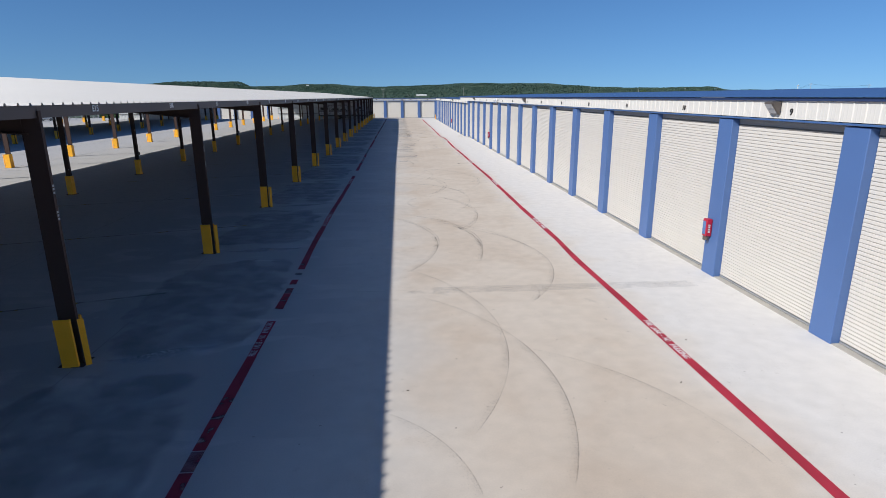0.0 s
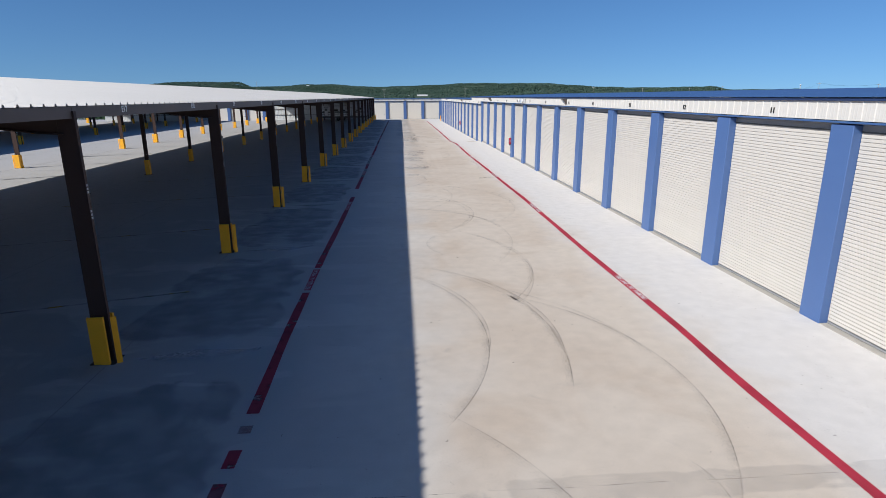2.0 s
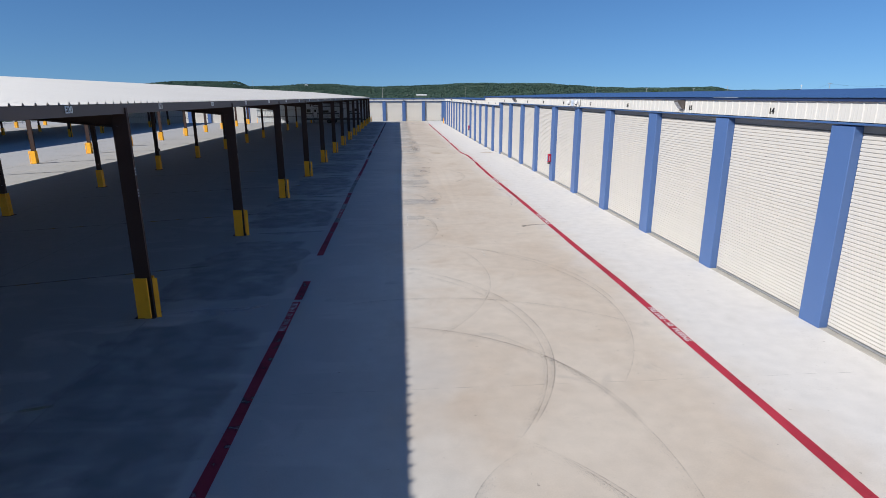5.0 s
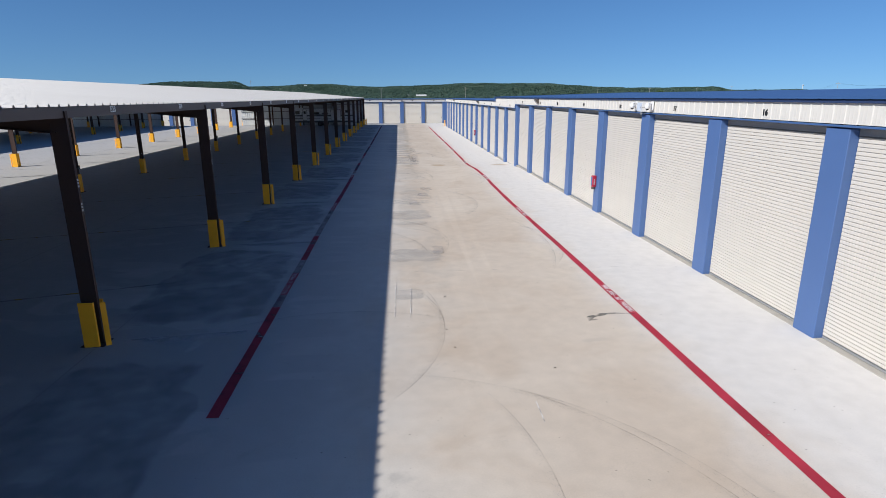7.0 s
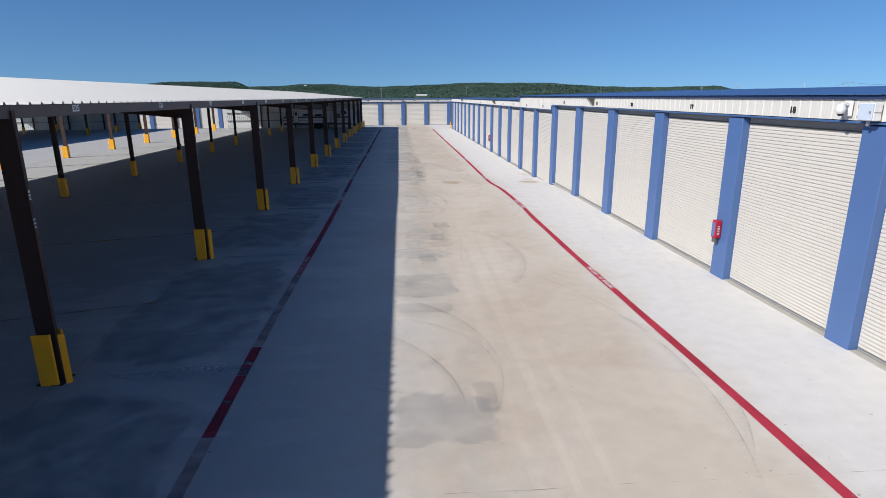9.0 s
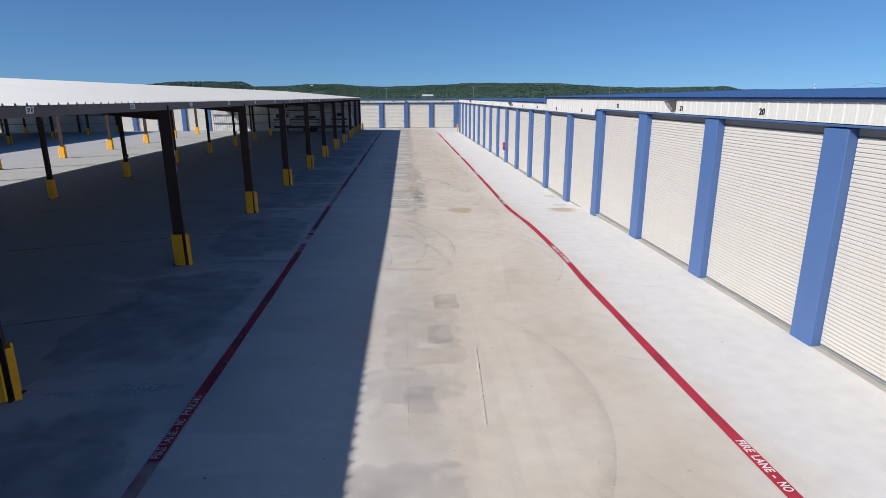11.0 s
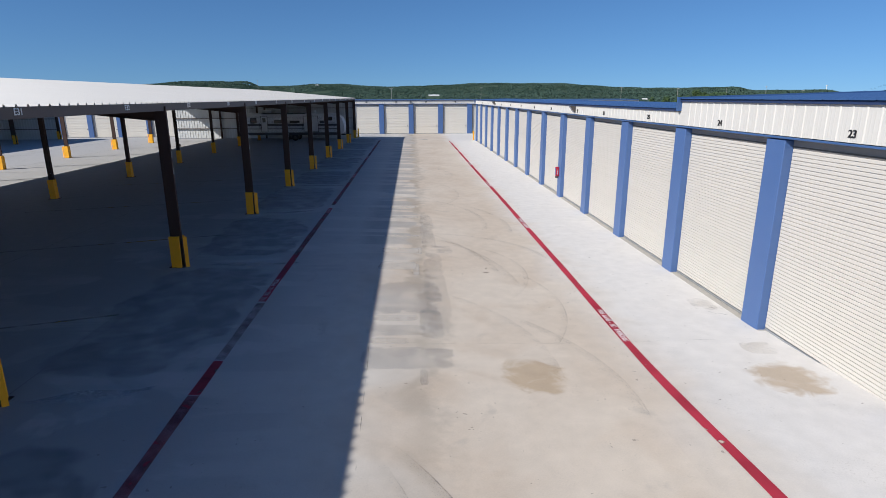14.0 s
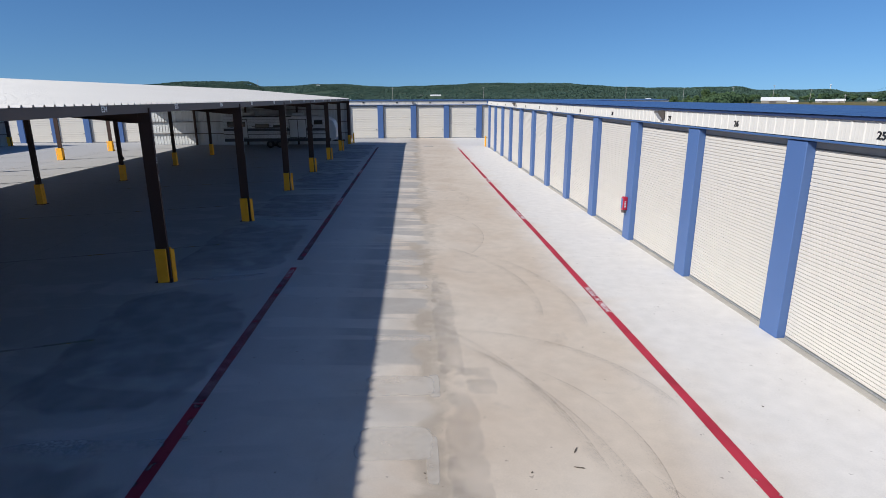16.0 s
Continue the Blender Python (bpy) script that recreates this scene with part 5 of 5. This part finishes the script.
for az, r, wide in ((0.9, 1480, 9), (22.4, 1300, 10), (39.4, 640, 7)):
    barn(az, r, wide, 7, 4.0, "small pale house among trees on the far hillside")
barn(-9.0, 2050, 9, 6, 5, "small pale house on the wooded hillside")


def utility_pole(az, r, top):
    x, y = far_at(az, r)
    high = top - land(x, y) + 0.3
    p = thing("utility_pole", "pale weathered utility pole with a crossarm", "utility pole", "utility poles", at=pose(x, y, land(x, y) - 0.3, 0, 0, -az))
    bm = bmesh.new()
    bmesh.ops.create_cone(bm, cap_ends=True, segments=10, radius1=0.22, radius2=0.14, depth=high, matrix=Matrix.Translation((0, 0, high / 2)))
    part("pole", bm, M_WOOD, p)
    part("crossarm", boxed(-1.2, 1.2, -0.07, 0.07, high - 0.9, high - 0.7), M_WOOD, p)
    for x in (-1.05, 0, 1.05):
        part("insulator", boxed(x - 0.06, x + 0.06, -0.06, 0.06, high - 0.7, high - 0.45), M_WHITEBOX, p)


# The pole at bearing -14.5 stands in for a tall metal mast.
for az, r, top in ((-1.9, 380, 11), (-14.5, 790, 26.3), (7.0, 620, 15), (20.4, 640, 14.9), (25.4, 600, 13), (29.4, 700, 14.2), (32.5, 640, 14.9), (35.2, 700, 11.2), (37.6, 560, 6), (41.3, 494, 14.3), (45.6, 498, 13)):
    utility_pole(az, r, top)

def power_line(a, b, c):
    """Three sagging conductors from pole to pole; each pole by bearing, distance and top."""
    line = thing("power_line", "thin dark power lines strung between wooden poles", "power line")
    for off in (-1.05, 0.0, 1.05):
        cu = bpy.data.curves.new("conductor", 'CURVE')
        cu.dimensions, cu.bevel_depth, cu.bevel_resolution = '3D', 0.018, 1
        pts = []
        for (az0, r0, z0), (az1, r1, z1) in ((a, b), (b, c)):
            p0, p1 = Vector((*far_at(az0, r0), z0)), Vector((*far_at(az1, r1), z1))
            for i in range(9):
                f = i / 8
                p = p0.lerp(p1, f)
                pts.append((p.x + off * 0.7, p.y - off * 0.7, p.z - 0.5 - 4.0 * 1.6 * f * (1 - f)))
        sp = cu.splines.new('POLY')
        sp.points.add(len(pts) - 1)
        for pt, p in zip(sp.points, pts):
            pt.co = (*p, 1)
        tmp = bpy.data.objects.new("conductor", cu)
        scene.collection.objects.link(tmp)
        me = bpy.data.meshes.new_from_object(tmp.evaluated_get(bpy.context.evaluated_depsgraph_get()))
        bpy.data.objects.remove(tmp)
        me.materials.clear()
        me.materials.append(M_RUBBER)
        part("conductor", me, None, line)


power_line((37.6, 560, 6), (41.3, 494, 14.3), (45.6, 498, 13))

tx, ty = far_at(36.5, 2400)
tower = thing("water_tower", "white water tower on the far ridge", "water tower", at=pose(tx, ty, land(tx, ty)))
bm = bmesh.new()
bmesh.ops.create_cone(bm, cap_ends=True, segments=16, radius1=1.2, radius2=0.9, depth=16, matrix=Matrix.Translation((0, 0, 8)))
part("stem", bm, M_BARN, tower)
bm = bmesh.new()
bmesh.ops.create_uvsphere(bm, u_segments=20, v_segments=12, radius=3, matrix=Matrix.Translation((0, 0, 17)) @ Matrix.Diagonal((1, 1, 0.75, 1)))
part("tank", bm, M_BARN, tower)


# ---------------------------------------------------------------- woods
def leaf_mesh(name, centres, sizes, rng, material):
    """One mesh of many small uneven leaf sprays, each a bent four-cornered face turned mostly to the sky."""
    n = len(centres)
    up = rng.normal(0, 0.55, (n, 3)) + np.array([-0.15, -0.35, 0.8])
    a = np.cross(up, rng.normal(0, 1, (n, 3)))
    a /= np.linalg.norm(a, axis=1)[:, None]
    b = np.cross(up, a)
    b /= np.linalg.norm(b, axis=1)[:, None]
    size = sizes.reshape(-1, 1)
    corners = [(-1, -0.6), (0.8, -0.9), (1, 0.7), (-0.7, 0.9)]
    verts = np.stack([centres + size * (u * a * rng.uniform(0.6, 1.2, (n, 1)) + v * b * rng.uniform(0.6, 1.2, (n, 1))) for u, v in corners], axis=1).reshape(-1, 3)
    me = bpy.data.meshes.new(name)
    me.vertices.add(4 * n)
    me.vertices.foreach_set("co", verts.ravel())
    me.loops.add(4 * n)
    me.loops.foreach_set("vertex_index", np.arange(4 * n, dtype=np.int32))
    me.polygons.add(n)
    me.polygons.foreach_set("loop_start", (np.arange(n) * 4).astype(np.int32))
    me.update(calc_edges=True)
    me.materials.append(material)
    return me


rng = np.random.default_rng(4)


def scatter(count, r0, r1, power):
    out = []
    while len(out) < count:
        az = rng.uniform(-56, 56)
        r = r0 + (r1 - r0) * rng.random() ** power
        x, y = r * math.sin(radians(az)), 40 + r * math.cos(radians(az))
        if x > 0.52 * (y - 20) and r < 740:
            continue
        if abs(az - 2.3) < 0.9 and 1330 < r < 1540:
            continue
        if noise.noise((x * 0.006, y * 0.006, 3.0)) < -0.42:
            continue
        out.append((x, y, land(x, y)))
    return np.array(out)


def crowns(trees, per, spread, lift, small, large, name, material):
    """Leaf sprays heaped into uneven crowns over the trunks' places."""
    reps = np.repeat(trees, per, axis=0)
    scale = np.repeat(rng.uniform(0.65, 1.25, (len(trees), 1)), per, axis=0)
    d = rng.normal(0, 1, (len(reps), 3))
    d /= np.linalg.norm(d, axis=1)[:, None]
    d[:, 2] = np.abs(d[:, 2]) * 1.1 - 0.25
    offs = d * rng.uniform(0.55, 1.05, (len(reps), 1)) * np.array(spread) * scale
    return new(name, leaf_mesh(name, reps + offs + np.array([0, 0, lift]) * scale, rng.uniform(small, large, len(reps)), rng, material))


w = crowns(scatter(2300, 320, 880, 0.8), 210, (3.4, 3.4, 4.0), 4.4, 0.26, 0.60, "near_woods", M_LEAF)
tagged(w, "dense green oak and juniper woods below the yard", "woods", kind="stuff")
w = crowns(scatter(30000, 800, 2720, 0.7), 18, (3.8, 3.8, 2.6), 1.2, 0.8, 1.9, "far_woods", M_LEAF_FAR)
tagged(w, "wooded green hills on the horizon", "woods", kind="stuff")


def field_tree(az, r, top, spread, seed):
    """A trunk with limbs and a crown of many small leaf clumps, its top at a height above the yard."""
    q = np.random.default_rng(seed)
    x, y = far_at(az, r)
    high = top - land(x, y) + 0.2
    t = thing("tree", "broad dark-green oak tree at the edge of a dry field", "tree", "field trees", at=pose(x, y, land(x, y) - 0.2))
    bm = bmesh.new()
    bmesh.ops.create_cone(bm, cap_ends=True, segments=9, radius1=high * 0.035, radius2=high * 0.018, depth=high * 0.5, matrix=Matrix.Translation((0, 0, high * 0.25)))
    for j in range(6):
        a = j * 1.05 + q.uniform(-0.3, 0.3)
        m = Matrix.Translation((math.cos(a) * spread * 0.22, math.sin(a) * spread * 0.22, high * 0.52)) @ Matrix.Rotation(a, 4, 'Z') @ Matrix.Rotation(0.75, 4, 'Y')
        bmesh.ops.create_cone(bm, cap_ends=True, segments=7, radius1=high * 0.014, radius2=high * 0.005, depth=spread * 0.55, matrix=m)
    part("trunk", bm, M_BARK, t)
    lobes = q.normal(0, 1, (14, 3))
    lobes /= np.linalg.norm(lobes, axis=1)[:, None]
    lobes = lobes * q.uniform(0.3, 0.62, (14, 1)) * np.array([spread * 0.5, spread * 0.5, high * 0.34]) + np.array([0, 0, high * 0.64])
    n = 3000
    d = q.normal(0, 1, (n, 3))
    d /= np.linalg.norm(d, axis=1)[:, None]
    c = lobes[q.integers(0, 14, n)] + d * q.uniform(0.5, 1.0, (n, 1)) * np.array([spread * 0.21, spread * 0.21, high * 0.14])
    crown = new("crown", leaf_mesh("crown", c, q.uniform(0.15, 0.34, n), q, M_LEAF))
    crown.parent = t


for i, (az, r, top, spread) in enumerate(((27.3, 400, 11.2, 7.5), (27.95, 392, 9.2, 5.5), (28.7, 405, 7.4, 7), (29.4, 400, 7.0, 7), (30.1, 405, 6.6, 7), (30.8, 415, 5.6, 6), (26.4, 420, 7.0, 6), (25.7, 440, 6.2, 6),
                                         (24.6, 450, 6.4, 7), (23.4, 460, 6.0, 7), (39.6, 640, 5.4, 8), (38.2, 660, 5.0, 7), (41.6, 660, 6.2, 9), (34.9, 680, 5.2, 8), (35.3, 540, 1.6, 3))):
    field_tree(az, r, top, spread, 20 + i)
